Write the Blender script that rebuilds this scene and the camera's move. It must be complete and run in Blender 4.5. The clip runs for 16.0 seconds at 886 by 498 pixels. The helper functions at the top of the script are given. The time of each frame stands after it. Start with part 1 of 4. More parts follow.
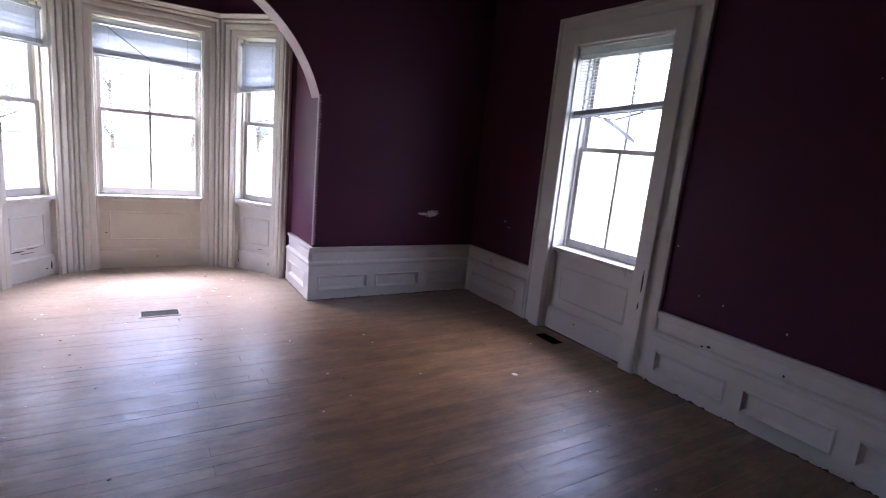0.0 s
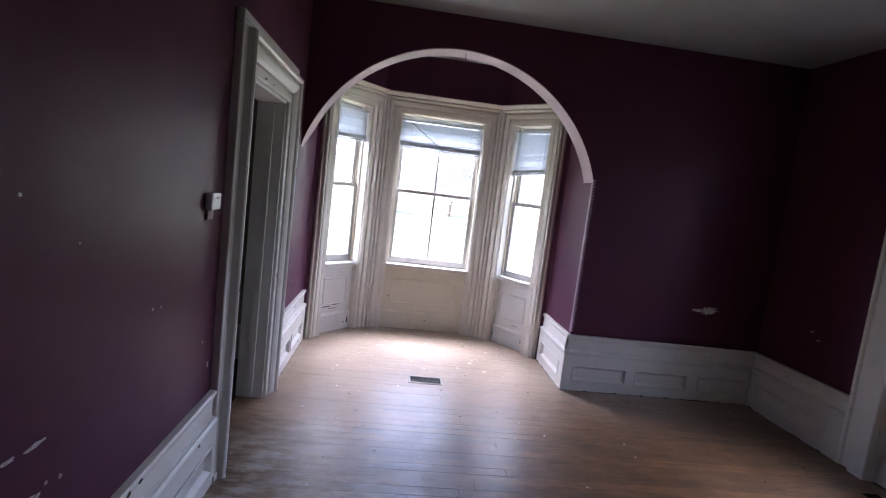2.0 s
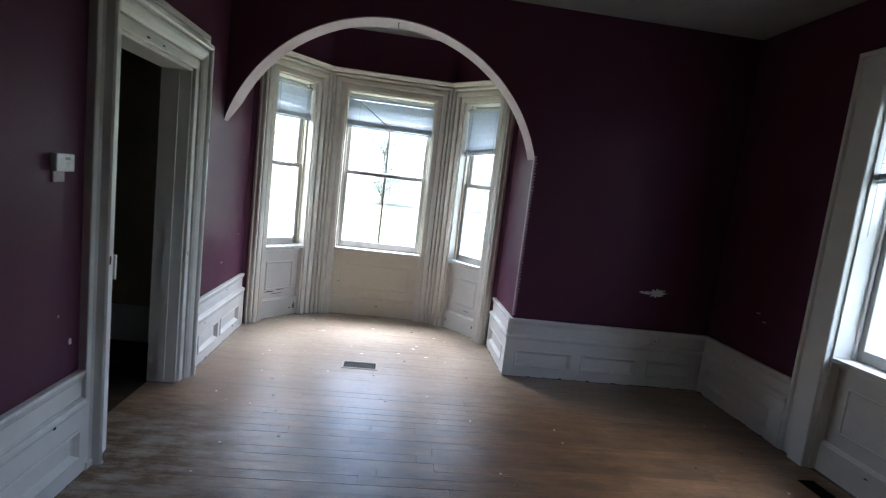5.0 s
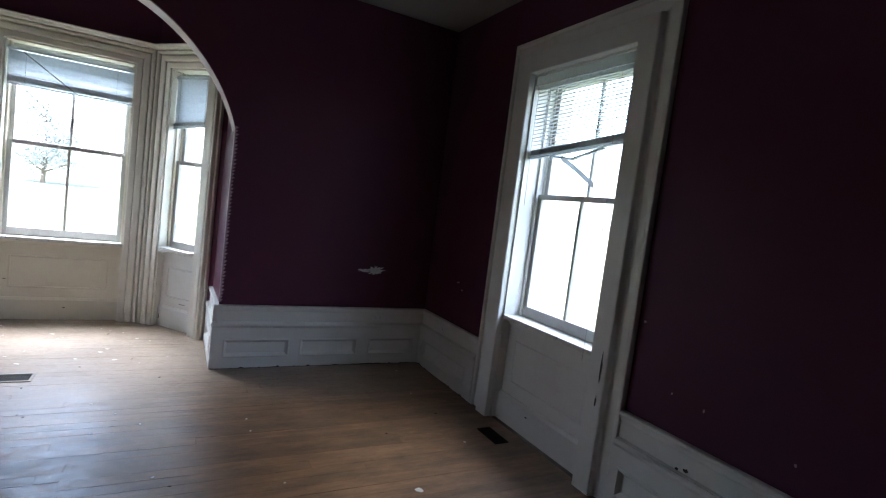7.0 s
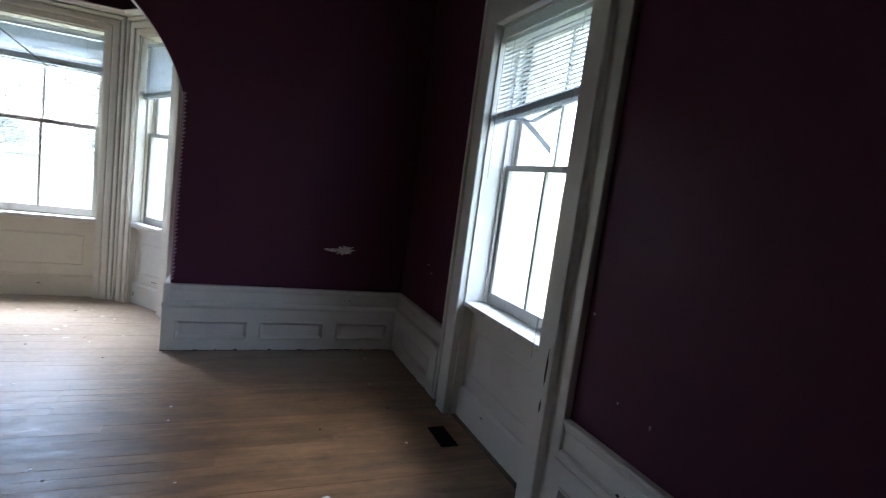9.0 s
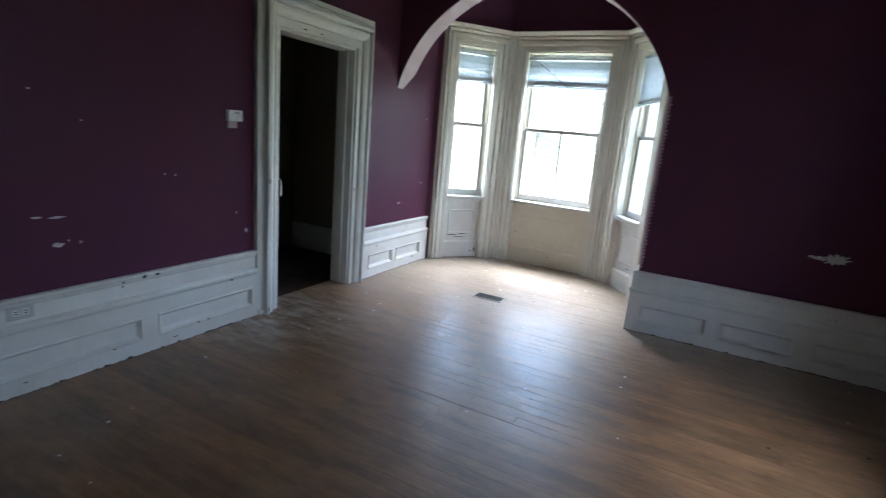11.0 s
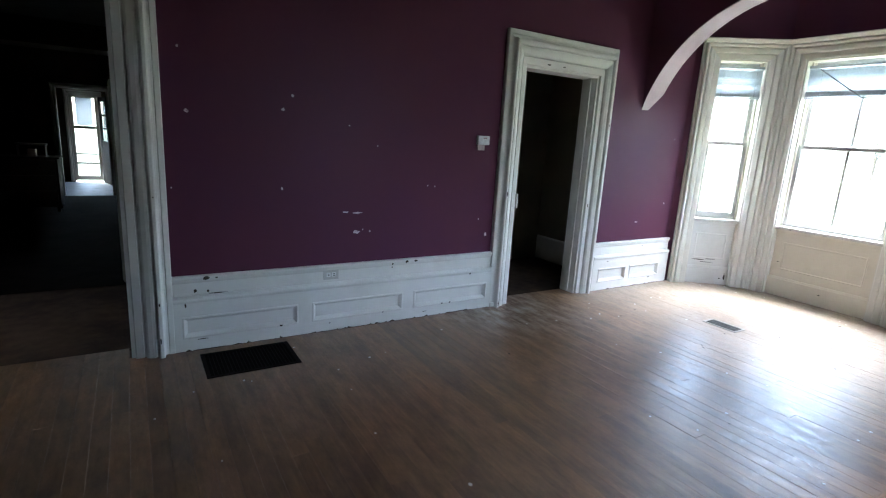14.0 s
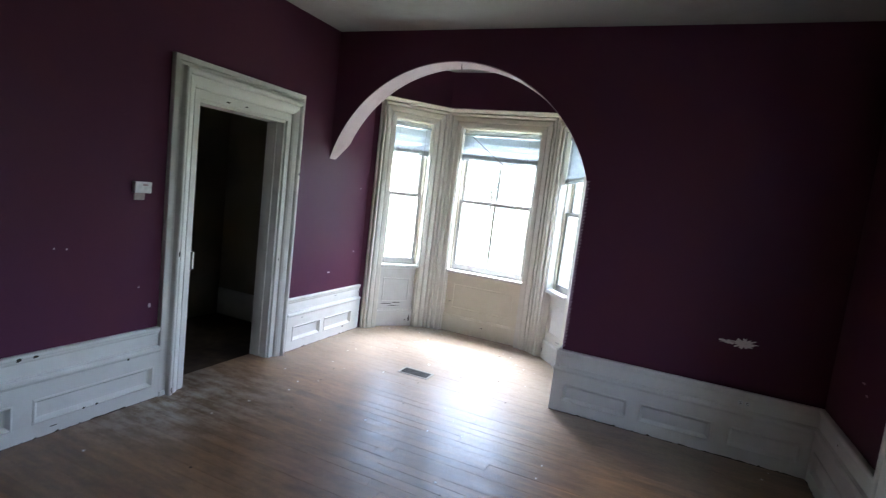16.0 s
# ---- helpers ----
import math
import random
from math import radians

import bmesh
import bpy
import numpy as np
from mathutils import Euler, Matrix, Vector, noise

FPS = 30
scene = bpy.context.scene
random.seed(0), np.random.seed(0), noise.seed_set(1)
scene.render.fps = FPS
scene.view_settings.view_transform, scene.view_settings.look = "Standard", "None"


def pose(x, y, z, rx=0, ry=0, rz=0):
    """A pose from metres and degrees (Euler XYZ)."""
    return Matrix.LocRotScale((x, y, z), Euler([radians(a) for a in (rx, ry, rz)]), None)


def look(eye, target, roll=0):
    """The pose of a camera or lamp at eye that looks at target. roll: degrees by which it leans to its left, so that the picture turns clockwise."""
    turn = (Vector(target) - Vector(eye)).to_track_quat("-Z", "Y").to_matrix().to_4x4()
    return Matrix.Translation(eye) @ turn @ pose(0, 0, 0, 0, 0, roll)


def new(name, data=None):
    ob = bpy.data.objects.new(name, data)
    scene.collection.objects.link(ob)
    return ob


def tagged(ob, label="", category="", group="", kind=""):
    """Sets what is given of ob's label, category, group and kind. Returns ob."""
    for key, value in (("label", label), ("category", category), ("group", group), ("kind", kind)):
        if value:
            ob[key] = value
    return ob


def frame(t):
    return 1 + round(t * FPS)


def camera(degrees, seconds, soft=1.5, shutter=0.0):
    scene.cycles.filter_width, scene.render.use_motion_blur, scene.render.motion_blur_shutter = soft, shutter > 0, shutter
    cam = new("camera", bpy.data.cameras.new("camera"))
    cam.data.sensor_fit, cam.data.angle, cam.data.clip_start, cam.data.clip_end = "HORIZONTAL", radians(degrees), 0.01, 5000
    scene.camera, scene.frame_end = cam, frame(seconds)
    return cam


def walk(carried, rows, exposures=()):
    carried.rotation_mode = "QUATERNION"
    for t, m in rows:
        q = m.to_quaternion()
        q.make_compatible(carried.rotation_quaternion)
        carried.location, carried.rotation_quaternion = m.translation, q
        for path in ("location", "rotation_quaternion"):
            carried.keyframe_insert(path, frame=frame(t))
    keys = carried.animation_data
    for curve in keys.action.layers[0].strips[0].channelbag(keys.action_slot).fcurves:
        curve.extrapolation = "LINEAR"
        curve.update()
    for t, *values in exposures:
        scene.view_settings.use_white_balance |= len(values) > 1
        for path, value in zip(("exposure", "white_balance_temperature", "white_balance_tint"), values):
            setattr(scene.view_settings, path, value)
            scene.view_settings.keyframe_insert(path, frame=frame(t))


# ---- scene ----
cam = camera(82.1, 16.0, soft=1.1, shutter=0.25)
PATH = [
    (0, (1.074, 0.223, 1.565), (2.126, 1.88, 1.181), 5.6),
    (0.5, (1.033, 0.257, 1.583), (1.954, 2.001, 1.254), 6.0),
    (1, (0.991, 0.318, 1.671), (1.646, 2.197, 1.47), 6.7),
    (1.5, (0.929, 0.402, 1.697), (1.304, 2.357, 1.502), 7.0),
    (2, (0.866, 0.49, 1.686), (1.064, 2.468, 1.461), 6.9),
    (2.5, (0.841, 0.558, 1.661), (0.966, 2.539, 1.416), 6.7),
    (3, (0.906, 0.586, 1.636), (1.009, 2.569, 1.391), 6.5),
    (5.5, (1.641, 0.615, 1.581), (1.944, 2.578, 1.341), 7.1),
    (6, (1.854, 0.573, 1.542), (2.441, 2.475, 1.35), 6.9),
    (6.5, (2.034, 0.536, 1.54), (2.853, 2.353, 1.372), 7.1),
    (7, (2.213, 0.567, 1.495), (3.157, 2.324, 1.344), 7.2),
    (7.5, (2.392, 0.654, 1.521), (3.406, 2.371, 1.37), 7.1),
    (8, (2.62, 0.707, 1.462), (3.697, 2.384, 1.305), 6.9),
    (10.5, (3.139, 0.513, 1.551), (2.675, 2.413, 1.134), 6.3),
    (11, (3.067, 0.44, 1.529), (2.164, 2.167, 1.079), 5.0),
    (11.5, (3.055, 0.304, 1.517), (1.85, 1.829, 1.043), 4.1),
    (12, (3.143, 0.129, 1.521), (1.763, 1.5, 1.055), 3.7),
    (12.5, (3.199, 0.037, 1.561), (1.692, 1.268, 1.098), 3.3),
    (13, (3.306, 0.1, 1.562), (1.693, 1.192, 1.108), 2.6),
    (13.5, (3.508, 0.247, 1.544), (1.845, 1.263, 1.096), 2.6),
    (14, (3.69, 0.346, 1.52), (2.03, 1.374, 1.09), 3.4),
    (14.5, (3.749, 0.439, 1.539), (2.151, 1.571, 1.128), 4.6),
    (15, (3.611, 0.542, 1.553), (2.224, 1.934, 1.181), 6.0),
    (15.5, (3.392, 0.592, 1.612), (2.353, 2.271, 1.295), 6.6),
    (16, (3.264, 0.642, 1.717), (2.474, 2.466, 1.496), 6.8),
]
walk(cam, [(t, look(eye, target, roll)) for t, eye, target, roll in PATH],
     exposures=[(0, 5.3, 6350, 36), (3, 4.98, 6300, 25), (5.5, 4.88, 6220, 13), (6.5, 4.92, 6220, 13), (8, 4.97, 6220, 14), (10.5, 5.1, 6120, 10), (12.5, 5.75, 6180, 10), (14.5, 5.9, 6180, 11), (16, 5.55, 6180, 13)])

# ---- world, sun, exposure ----
SKY = 0.09
wd = bpy.data.worlds.new("overcast_sky")
scene.world = wd
wd.use_nodes = True
wn = wd.node_tree
wbg = wn.nodes["Background"]
sky_tex = wn.nodes.new("ShaderNodeTexSky")
sky_tex.sky_type = "NISHITA"
sky_tex.sun_disc = False
sky_tex.sun_elevation, sky_tex.sun_rotation = radians(56), radians(222)
sky_tex.air_density, sky_tex.dust_density, sky_tex.ozone_density = 1.0, 3.0, 1.2
haze = wn.nodes.new("ShaderNodeHueSaturation")
haze.inputs["Saturation"].default_value = 0.8
wn.links.new(sky_tex.outputs[0], haze.inputs["Color"])
wn.links.new(haze.outputs[0], wbg.inputs[0])
wbg.inputs[1].default_value = SKY
sun = new("sun", bpy.data.lights.new("sun", "SUN"))
sun.data.energy, sun.data.angle, sun.data.color = 1.5, radians(20), (1.0, 0.97, 0.92)
sun.matrix_world = look((0, 0, 20), (8, 9, 0))


def sky_fill_lamp(name, at, target, wide, high, watts):
    """An added area lamp outside and above a window, boosting the sky's light."""
    ob = new(name, bpy.data.lights.new(name, "AREA"))
    ob.data.shape, ob.data.size, ob.data.size_y = "RECTANGLE", wide, high
    ob.data.energy, ob.data.color = watts, (0.90, 0.95, 1.0)
    ob.matrix_world = look(at, target)
    return ob


sky_fill_lamp("sky_fill_over_bay", (1.30, 8.5, 4.7), (1.30, 6.3, 1.4), 4.4, 2.0, 82.0)
sky_fill_lamp("sky_fill_over_east_window", (6.9, 3.16, 3.8), (4.5, 3.16, 1.1), 2.4, 2.0, 9.0)


# ---- materials ----
def mat(name, colour, rough=0.6, metal=0.0, spots=None, spot_scale=6.0, spot_cut=0.6, grain=40.0, grain_amount=0.12,
        bump=0.15, bump_scale=60.0, random_amount=0.0, rough_vary=0.1, spec=0.5):
    """A procedural paint or solid: broad stains, fine grain, roughness that varies, fine relief."""
    m = bpy.data.materials.new(name)
    m.use_nodes = True
    t = m.node_tree
    N, L = t.nodes, t.links
    b = N["Principled BSDF"]
    b.inputs["Metallic"].default_value = metal
    b.inputs["Specular IOR Level"].default_value = spec
    co = N.new("ShaderNodeTexCoord").outputs["Object"]
    n1 = N.new("ShaderNodeTexNoise")
    n1.inputs["Scale"].default_value, n1.inputs["Detail"].default_value = grain, 6
    L.new(co, n1.inputs["Vector"])
    n2 = N.new("ShaderNodeTexNoise")
    n2.inputs["Scale"].default_value, n2.inputs["Detail"].default_value = spot_scale, 8
    n2.inputs["Roughness"].default_value = 0.65
    L.new(co, n2.inputs["Vector"])
    lo, hi = [tuple(c * f for c in colour) + (1,) for f in (1 - grain_amount, 1 + grain_amount)]
    r1 = N.new("ShaderNodeValToRGB")
    r1.color_ramp.elements[0].position, r1.color_ramp.elements[1].position = 0.3, 0.7
    r1.color_ramp.elements[0].color, r1.color_ramp.elements[1].color = lo, hi
    L.new(n1.outputs["Fac"], r1.inputs["Fac"])
    out = r1.outputs["Color"]
    if spots:
        r2 = N.new("ShaderNodeValToRGB")
        r2.color_ramp.elements[0].position, r2.color_ramp.elements[1].position = spot_cut, min(spot_cut + 0.14, 1.0)
        L.new(n2.outputs["Fac"], r2.inputs["Fac"])
        mix = N.new("ShaderNodeMix")
        mix.data_type = "RGBA"
        L.new(r2.outputs["Color"], mix.inputs["Factor"])
        L.new(out, mix.inputs[6])
        mix.inputs[7].default_value = (*spots, 1)
        out = mix.outputs[2]
    if random_amount:
        info = N.new("ShaderNodeObjectInfo")
        mr = N.new("ShaderNodeMapRange")
        mr.inputs["To Min"].default_value, mr.inputs["To Max"].default_value = 1 - random_amount, 1 + random_amount
        L.new(info.outputs["Random"], mr.inputs["Value"])
        hsv = N.new("ShaderNodeHueSaturation")
        L.new(mr.outputs[0], hsv.inputs["Value"])
        L.new(out, hsv.inputs["Color"])
        out = hsv.outputs["Color"]
    L.new(out, b.inputs["Base Color"])
    mr2 = N.new("ShaderNodeMapRange")
    mr2.inputs["To Min"].default_value, mr2.inputs["To Max"].default_value = max(rough - rough_vary, 0.03), min(rough + rough_vary, 1)
    mr2.inputs["From Min"].default_value, mr2.inputs["From Max"].default_value = 0.3, 0.7
    L.new(n2.outputs["Fac"], mr2.inputs["Value"])
    L.new(mr2.outputs[0], b.inputs["Roughness"])
    n3 = N.new("ShaderNodeTexNoise")
    n3.inputs["Scale"].default_value, n3.inputs["Detail"].default_value = bump_scale, 4
    L.new(co, n3.inputs["Vector"])
    bp = N.new("ShaderNodeBump")
    bp.inputs["Strength"].default_value, bp.inputs["Distance"].default_value = bump, 0.004
    L.new(n3.outputs["Fac"], bp.inputs["Height"])
    L.new(bp.outputs[0], b.inputs["Normal"])
    return m


def floor_wood(name):
    """Old narrow pine boards: long grain, uneven brown, worn varnish with dull dusty patches."""
    m = bpy.data.materials.new(name)
    m.use_nodes = True
    t = m.node_tree
    N, L = t.nodes, t.links
    b = N["Principled BSDF"]
    co = N.new("ShaderNodeTexCoord").outputs["Object"]
    geo = N.new("ShaderNodeNewGeometry").outputs["Position"]
    info = N.new("ShaderNodeObjectInfo")
    off = N.new("ShaderNodeVectorMath")
    off.operation = "MULTIPLY_ADD"
    off.inputs[1].default_value = (1, 1, 1)
    shift = N.new("ShaderNodeCombineXYZ")
    mul = N.new("ShaderNodeMath")
    mul.operation, mul.inputs[1].default_value = "MULTIPLY", 37.0
    L.new(info.outputs["Random"], mul.inputs[0])
    L.new(mul.outputs[0], shift.inputs[0])
    L.new(mul.outputs[0], shift.inputs[2])
    L.new(co, off.inputs[0])
    L.new(shift.outputs[0], off.inputs[2])
    mp = N.new("ShaderNodeMapping")
    mp.inputs["Scale"].default_value = (1.1, 15, 8)
    L.new(off.outputs[0], mp.inputs["Vector"])
    g = N.new("ShaderNodeTexNoise")
    g.inputs["Scale"].default_value, g.inputs["Detail"].default_value, g.inputs["Distortion"].default_value = 2.2, 5, 0.6
    L.new(mp.outputs[0], g.inputs["Vector"])
    ramp = N.new("ShaderNodeValToRGB")
    e = ramp.color_ramp.elements
    e[0].position, e[0].color = 0.22, (0.138, 0.064, 0.027, 1)
    e[1].position, e[1].color = 0.80, (0.245, 0.130, 0.060, 1)
    L.new(g.outputs["Fac"], ramp.inputs["Fac"])
    mr = N.new("ShaderNodeMapRange")
    mr.inputs["To Min"].default_value, mr.inputs["To Max"].default_value = 0.72, 1.25
    L.new(info.outputs["Random"], mr.inputs["Value"])
    hsv = N.new("ShaderNodeHueSaturation")
    L.new(mr.outputs[0], hsv.inputs["Value"])
    L.new(ramp.outputs["Color"], hsv.inputs["Color"])
    # broad wear, in the room's own measure
    w = N.new("ShaderNodeTexNoise")
    w.inputs["Scale"].default_value, w.inputs["Detail"].default_value, w.inputs["Roughness"].default_value = 0.9, 5, 0.5
    L.new(geo, w.inputs["Vector"])
    wr = N.new("ShaderNodeValToRGB")
    wr.color_ramp.elements[0].position, wr.color_ramp.elements[1].position = 0.25, 0.80
    L.new(w.outputs["Fac"], wr.inputs["Fac"])
    mix = N.new("ShaderNodeMix")
    mix.data_type = "RGBA"
    sc = N.new("ShaderNodeMath")
    sc.operation, sc.inputs[1].default_value = "MULTIPLY", 0.5
    L.new(wr.outputs["Color"], sc.inputs[0])
    L.new(sc.outputs[0], mix.inputs["Factor"])
    L.new(hsv.outputs["Color"], mix.inputs[6])
    mix.inputs[7].default_value = (0.268, 0.165, 0.095, 1)
    # small dark scuffs
    s = N.new("ShaderNodeTexNoise")
    s.inputs["Scale"].default_value, s.inputs["Detail"].default_value = 95.0, 6
    s.inputs["Roughness"].default_value = 0.7
    fm = N.new("ShaderNodeMapping")
    fm.inputs["Scale"].default_value = (0.8, 1.7, 1.0)
    L.new(geo, fm.inputs["Vector"])
    L.new(fm.outputs[0], s.inputs["Vector"])
    sr = N.new("ShaderNodeValToRGB")
    sr.color_ramp.elements[0].position, sr.color_ramp.elements[1].position = 0.50, 0.85
    L.new(s.outputs["Fac"], sr.inputs["Fac"])
    mix2 = N.new("ShaderNodeMix")
    mix2.data_type = "RGBA"
    sc2 = N.new("ShaderNodeMath")
    sc2.operation, sc2.inputs[1].default_value = "MULTIPLY", 0.4
    L.new(sr.outputs["Color"], sc2.inputs[0])
    L.new(sc2.outputs[0], mix2.inputs["Factor"])
    L.new(mix.outputs[2], mix2.inputs[6])
    mix2.inputs[7].default_value = (0.10, 0.06, 0.04, 1)
    # bay boards: bare wood, also paled to carry the window light; uneven edge
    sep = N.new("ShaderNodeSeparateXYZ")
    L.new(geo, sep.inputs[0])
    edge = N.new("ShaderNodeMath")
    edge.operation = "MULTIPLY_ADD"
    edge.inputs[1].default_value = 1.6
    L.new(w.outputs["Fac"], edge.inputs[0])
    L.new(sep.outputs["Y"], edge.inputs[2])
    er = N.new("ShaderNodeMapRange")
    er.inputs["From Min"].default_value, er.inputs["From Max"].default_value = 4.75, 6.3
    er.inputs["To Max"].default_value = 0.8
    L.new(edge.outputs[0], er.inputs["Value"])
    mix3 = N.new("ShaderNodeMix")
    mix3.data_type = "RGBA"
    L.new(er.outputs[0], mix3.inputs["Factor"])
    # uneven age: darker and paler smears drawn out along the boards
    am = N.new("ShaderNodeMapping")
    am.inputs["Scale"].default_value = (1.0, 2.6, 1.0)
    an = N.new("ShaderNodeTexNoise")
    an.inputs["Scale"].default_value, an.inputs["Detail"].default_value, an.inputs["Roughness"].default_value = 3.6, 8, 0.72
    L.new(geo, am.inputs["Vector"])
    L.new(am.outputs[0], an.inputs["Vector"])
    ar = N.new("ShaderNodeMapRange")
    ar.inputs["From Min"].default_value, ar.inputs["From Max"].default_value = 0.34, 0.66
    ar.inputs["To Min"].default_value, ar.inputs["To Max"].default_value = 0.66, 1.3
    L.new(an.outputs["Fac"], ar.inputs["Value"])
    age = N.new("ShaderNodeHueSaturation")
    L.new(ar.outputs[0], age.inputs["Value"])
    L.new(mix2.outputs[2], age.inputs["Color"])
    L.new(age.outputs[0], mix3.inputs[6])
    # pale grey-tan mixed in, so the boards look washed by daylight
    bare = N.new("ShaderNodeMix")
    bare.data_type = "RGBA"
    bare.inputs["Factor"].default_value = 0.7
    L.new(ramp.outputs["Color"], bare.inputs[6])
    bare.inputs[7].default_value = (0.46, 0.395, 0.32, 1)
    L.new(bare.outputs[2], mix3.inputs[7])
    # plaster dust trodden out of the closet doorway
    far = N.new("ShaderNodeVectorMath")
    far.operation = "DISTANCE"
    far.inputs[1].default_value = (0.12, 3.28, 0.0)
    L.new(geo, far.inputs[0])
    near = N.new("ShaderNodeMapRange")
    near.inputs["From Min"].default_value, near.inputs["From Max"].default_value = 0.85, 0.1
    L.new(far.outputs["Value"], near.inputs["Value"])
    thin = N.new("ShaderNodeMath")
    thin.operation = "MULTIPLY"
    tr = N.new("ShaderNodeMapRange")
    tr.inputs["From Min"].default_value, tr.inputs["From Max"].default_value = 0.42, 0.62
    tr.inputs["To Max"].default_value = 1.0
    L.new(an.outputs["Fac"], tr.inputs["Value"])
    L.new(near.outputs[0], thin.inputs[0])
    L.new(tr.outputs[0], thin.inputs[1])
    dust = N.new("ShaderNodeMix")
    dust.data_type = "RGBA"
    L.new(thin.outputs[0], dust.inputs["Factor"])
    L.new(mix3.outputs[2], dust.inputs[6])
    dust.inputs[7].default_value = (0.46, 0.42, 0.37, 1)
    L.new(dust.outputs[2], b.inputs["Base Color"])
    # a dull broad sheen under varnish that is worn thin here and there
    rr = N.new("ShaderNodeMapRange")
    rr.inputs["From Min"].default_value, rr.inputs["From Max"].default_value = 0.42, 0.60
    rr.inputs["To Min"].default_value, rr.inputs["To Max"].default_value = 1.0, 0.05
    wv = N.new("ShaderNodeTexNoise")
    wv.inputs["Scale"].default_value, wv.inputs["Detail"].default_value, wv.inputs["Roughness"].default_value = 34.0, 8, 0.75
    wm = N.new("ShaderNodeMapping")
    wm.inputs["Scale"].default_value = (0.8, 1.7, 1.0)
    L.new(geo, wm.inputs["Vector"])
    L.new(wm.outputs[0], wv.inputs["Vector"])
    L.new(wv.outputs["Fac"], rr.inputs["Value"])
    # the varnish holds in blotches a hand wide, and is scuffed dull between them
    bl = N.new("ShaderNodeTexNoise")
    bl.inputs["Scale"].default_value, bl.inputs["Detail"].default_value, bl.inputs["Roughness"].default_value = 7.0, 5, 0.6
    L.new(wm.outputs[0], bl.inputs["Vector"])
    br = N.new("ShaderNodeMapRange")
    br.inputs["From Min"].default_value, br.inputs["From Max"].default_value = 0.38, 0.60
    br.inputs["To Min"].default_value, br.inputs["To Max"].default_value = 1.0, 0.45
    L.new(bl.outputs["Fac"], br.inputs["Value"])
    worn = N.new("ShaderNodeMath")
    worn.operation = "MULTIPLY"
    L.new(rr.outputs[0], worn.inputs[0])
    L.new(br.outputs[0], worn.inputs[1])
    L.new(worn.outputs[0], b.inputs["Coat Weight"])
    cr = N.new("ShaderNodeMapRange")
    cr.inputs["From Min"].default_value, cr.inputs["From Max"].default_value = 0.38, 0.62
    cr.inputs["To Min"].default_value, cr.inputs["To Max"].default_value = 0.08, 0.20
    L.new(bl.outputs["Fac"], cr.inputs["Value"])
    L.new(cr.outputs[0], b.inputs["Coat Roughness"])
    b.inputs["Roughness"].default_value = 0.46
    b.inputs["Specular IOR Level"].default_value = 0.6
    bp = N.new("ShaderNodeBump")
    bp.inputs["Strength"].default_value, bp.inputs["Distance"].default_value = 0.14, 0.0012
    L.new(g.outputs["Fac"], bp.inputs["Height"])
    bp2 = N.new("ShaderNodeBump")
    bp2.inputs["Strength"].default_value, bp2.inputs["Distance"].default_value = 0.75, 0.0015
    L.new(s.outputs["Fac"], bp2.inputs["Height"])
    L.new(bp.outputs[0], bp2.inputs["Normal"])
    L.new(bp2.outputs[0], b.inputs["Normal"])
    # the varnish itself lies in soft ripples and brush marks
    bp3 = N.new("ShaderNodeBump")
    bp3.inputs["Strength"].default_value, bp3.inputs["Distance"].default_value = 0.5, 0.004
    L.new(bl.outputs["Fac"], bp3.inputs["Height"])
    L.new(bp2.outputs[0], bp3.inputs["Normal"])
    L.new(bp3.outputs[0], b.inputs["Coat Normal"])
    return m


def glass(name):
    m = bpy.data.materials.new(name)
    m.use_nodes = True
    t = m.node_tree
    N, L = t.nodes, t.links
    N.remove(N["Principled BSDF"])
    tr = N.new("ShaderNodeBsdfTransparent")
    tr.inputs[0].default_value = (0.93, 0.96, 0.96, 1)
    gl = N.new("ShaderNodeBsdfGlossy")
    gl.inputs["Roughness"].default_value = 0.04
    lw = N.new("ShaderNodeLayerWeight")
    lw.inputs[0].default_value = 0.5
    fr = N.new("ShaderNodeMath")
    fr.operation, fr.inputs[1].default_value = "POWER", 5.0
    L.new(lw.outputs["Facing"], fr.inputs[0])
    mx = N.new("ShaderNodeMixShader")
    L.new(fr.outputs[0], mx.inputs[0])
    L.new(tr.outputs[0], mx.inputs[1])
    L.new(gl.outputs[0], mx.inputs[2])
    L.new(mx.outputs[0], N["Material Output"].inputs[0])
    return m


PLUM = mat("plum_wall_paint", (0.098, 0.032, 0.055), 0.41, spec=0.12, spots=(0.092, 0.0305, 0.059), spot_scale=1.2, spot_cut=0.45, grain=300, grain_amount=0.05, bump=0.12, bump_scale=180, rough_vary=0.07)
# sheen tinted violet, to carry the window's bluish light
PLUM.node_tree.nodes["Principled BSDF"].inputs["Specular Tint"].default_value = (0.72, 0.66, 1.0, 1)
WHITE = mat("worn_white_trim_paint", (0.72, 0.71, 0.68), 0.40, spots=(0.67, 0.655, 0.62), spot_scale=2.0, spot_cut=0.5, grain=12, grain_amount=0.015, bump=0.05, bump_scale=45)
CHIP = mat("chipped_white_trim_paint", (0.71, 0.70, 0.67), 0.42, spots=(0.30, 0.25, 0.20), spot_scale=11, spot_cut=0.74, grain=12, grain_amount=0.02, bump=0.07, bump_scale=45)
# sashes' backlit shade put into grey paint; outlet plate and closet board reuse it
SASHPAINT = mat("grey_white_backlit_sash_paint", (0.50, 0.50, 0.48), 0.5, spots=(0.40, 0.39, 0.37), spot_scale=6, spot_cut=0.55, grain=14, grain_amount=0.03, bump=0.1, bump_scale=45)
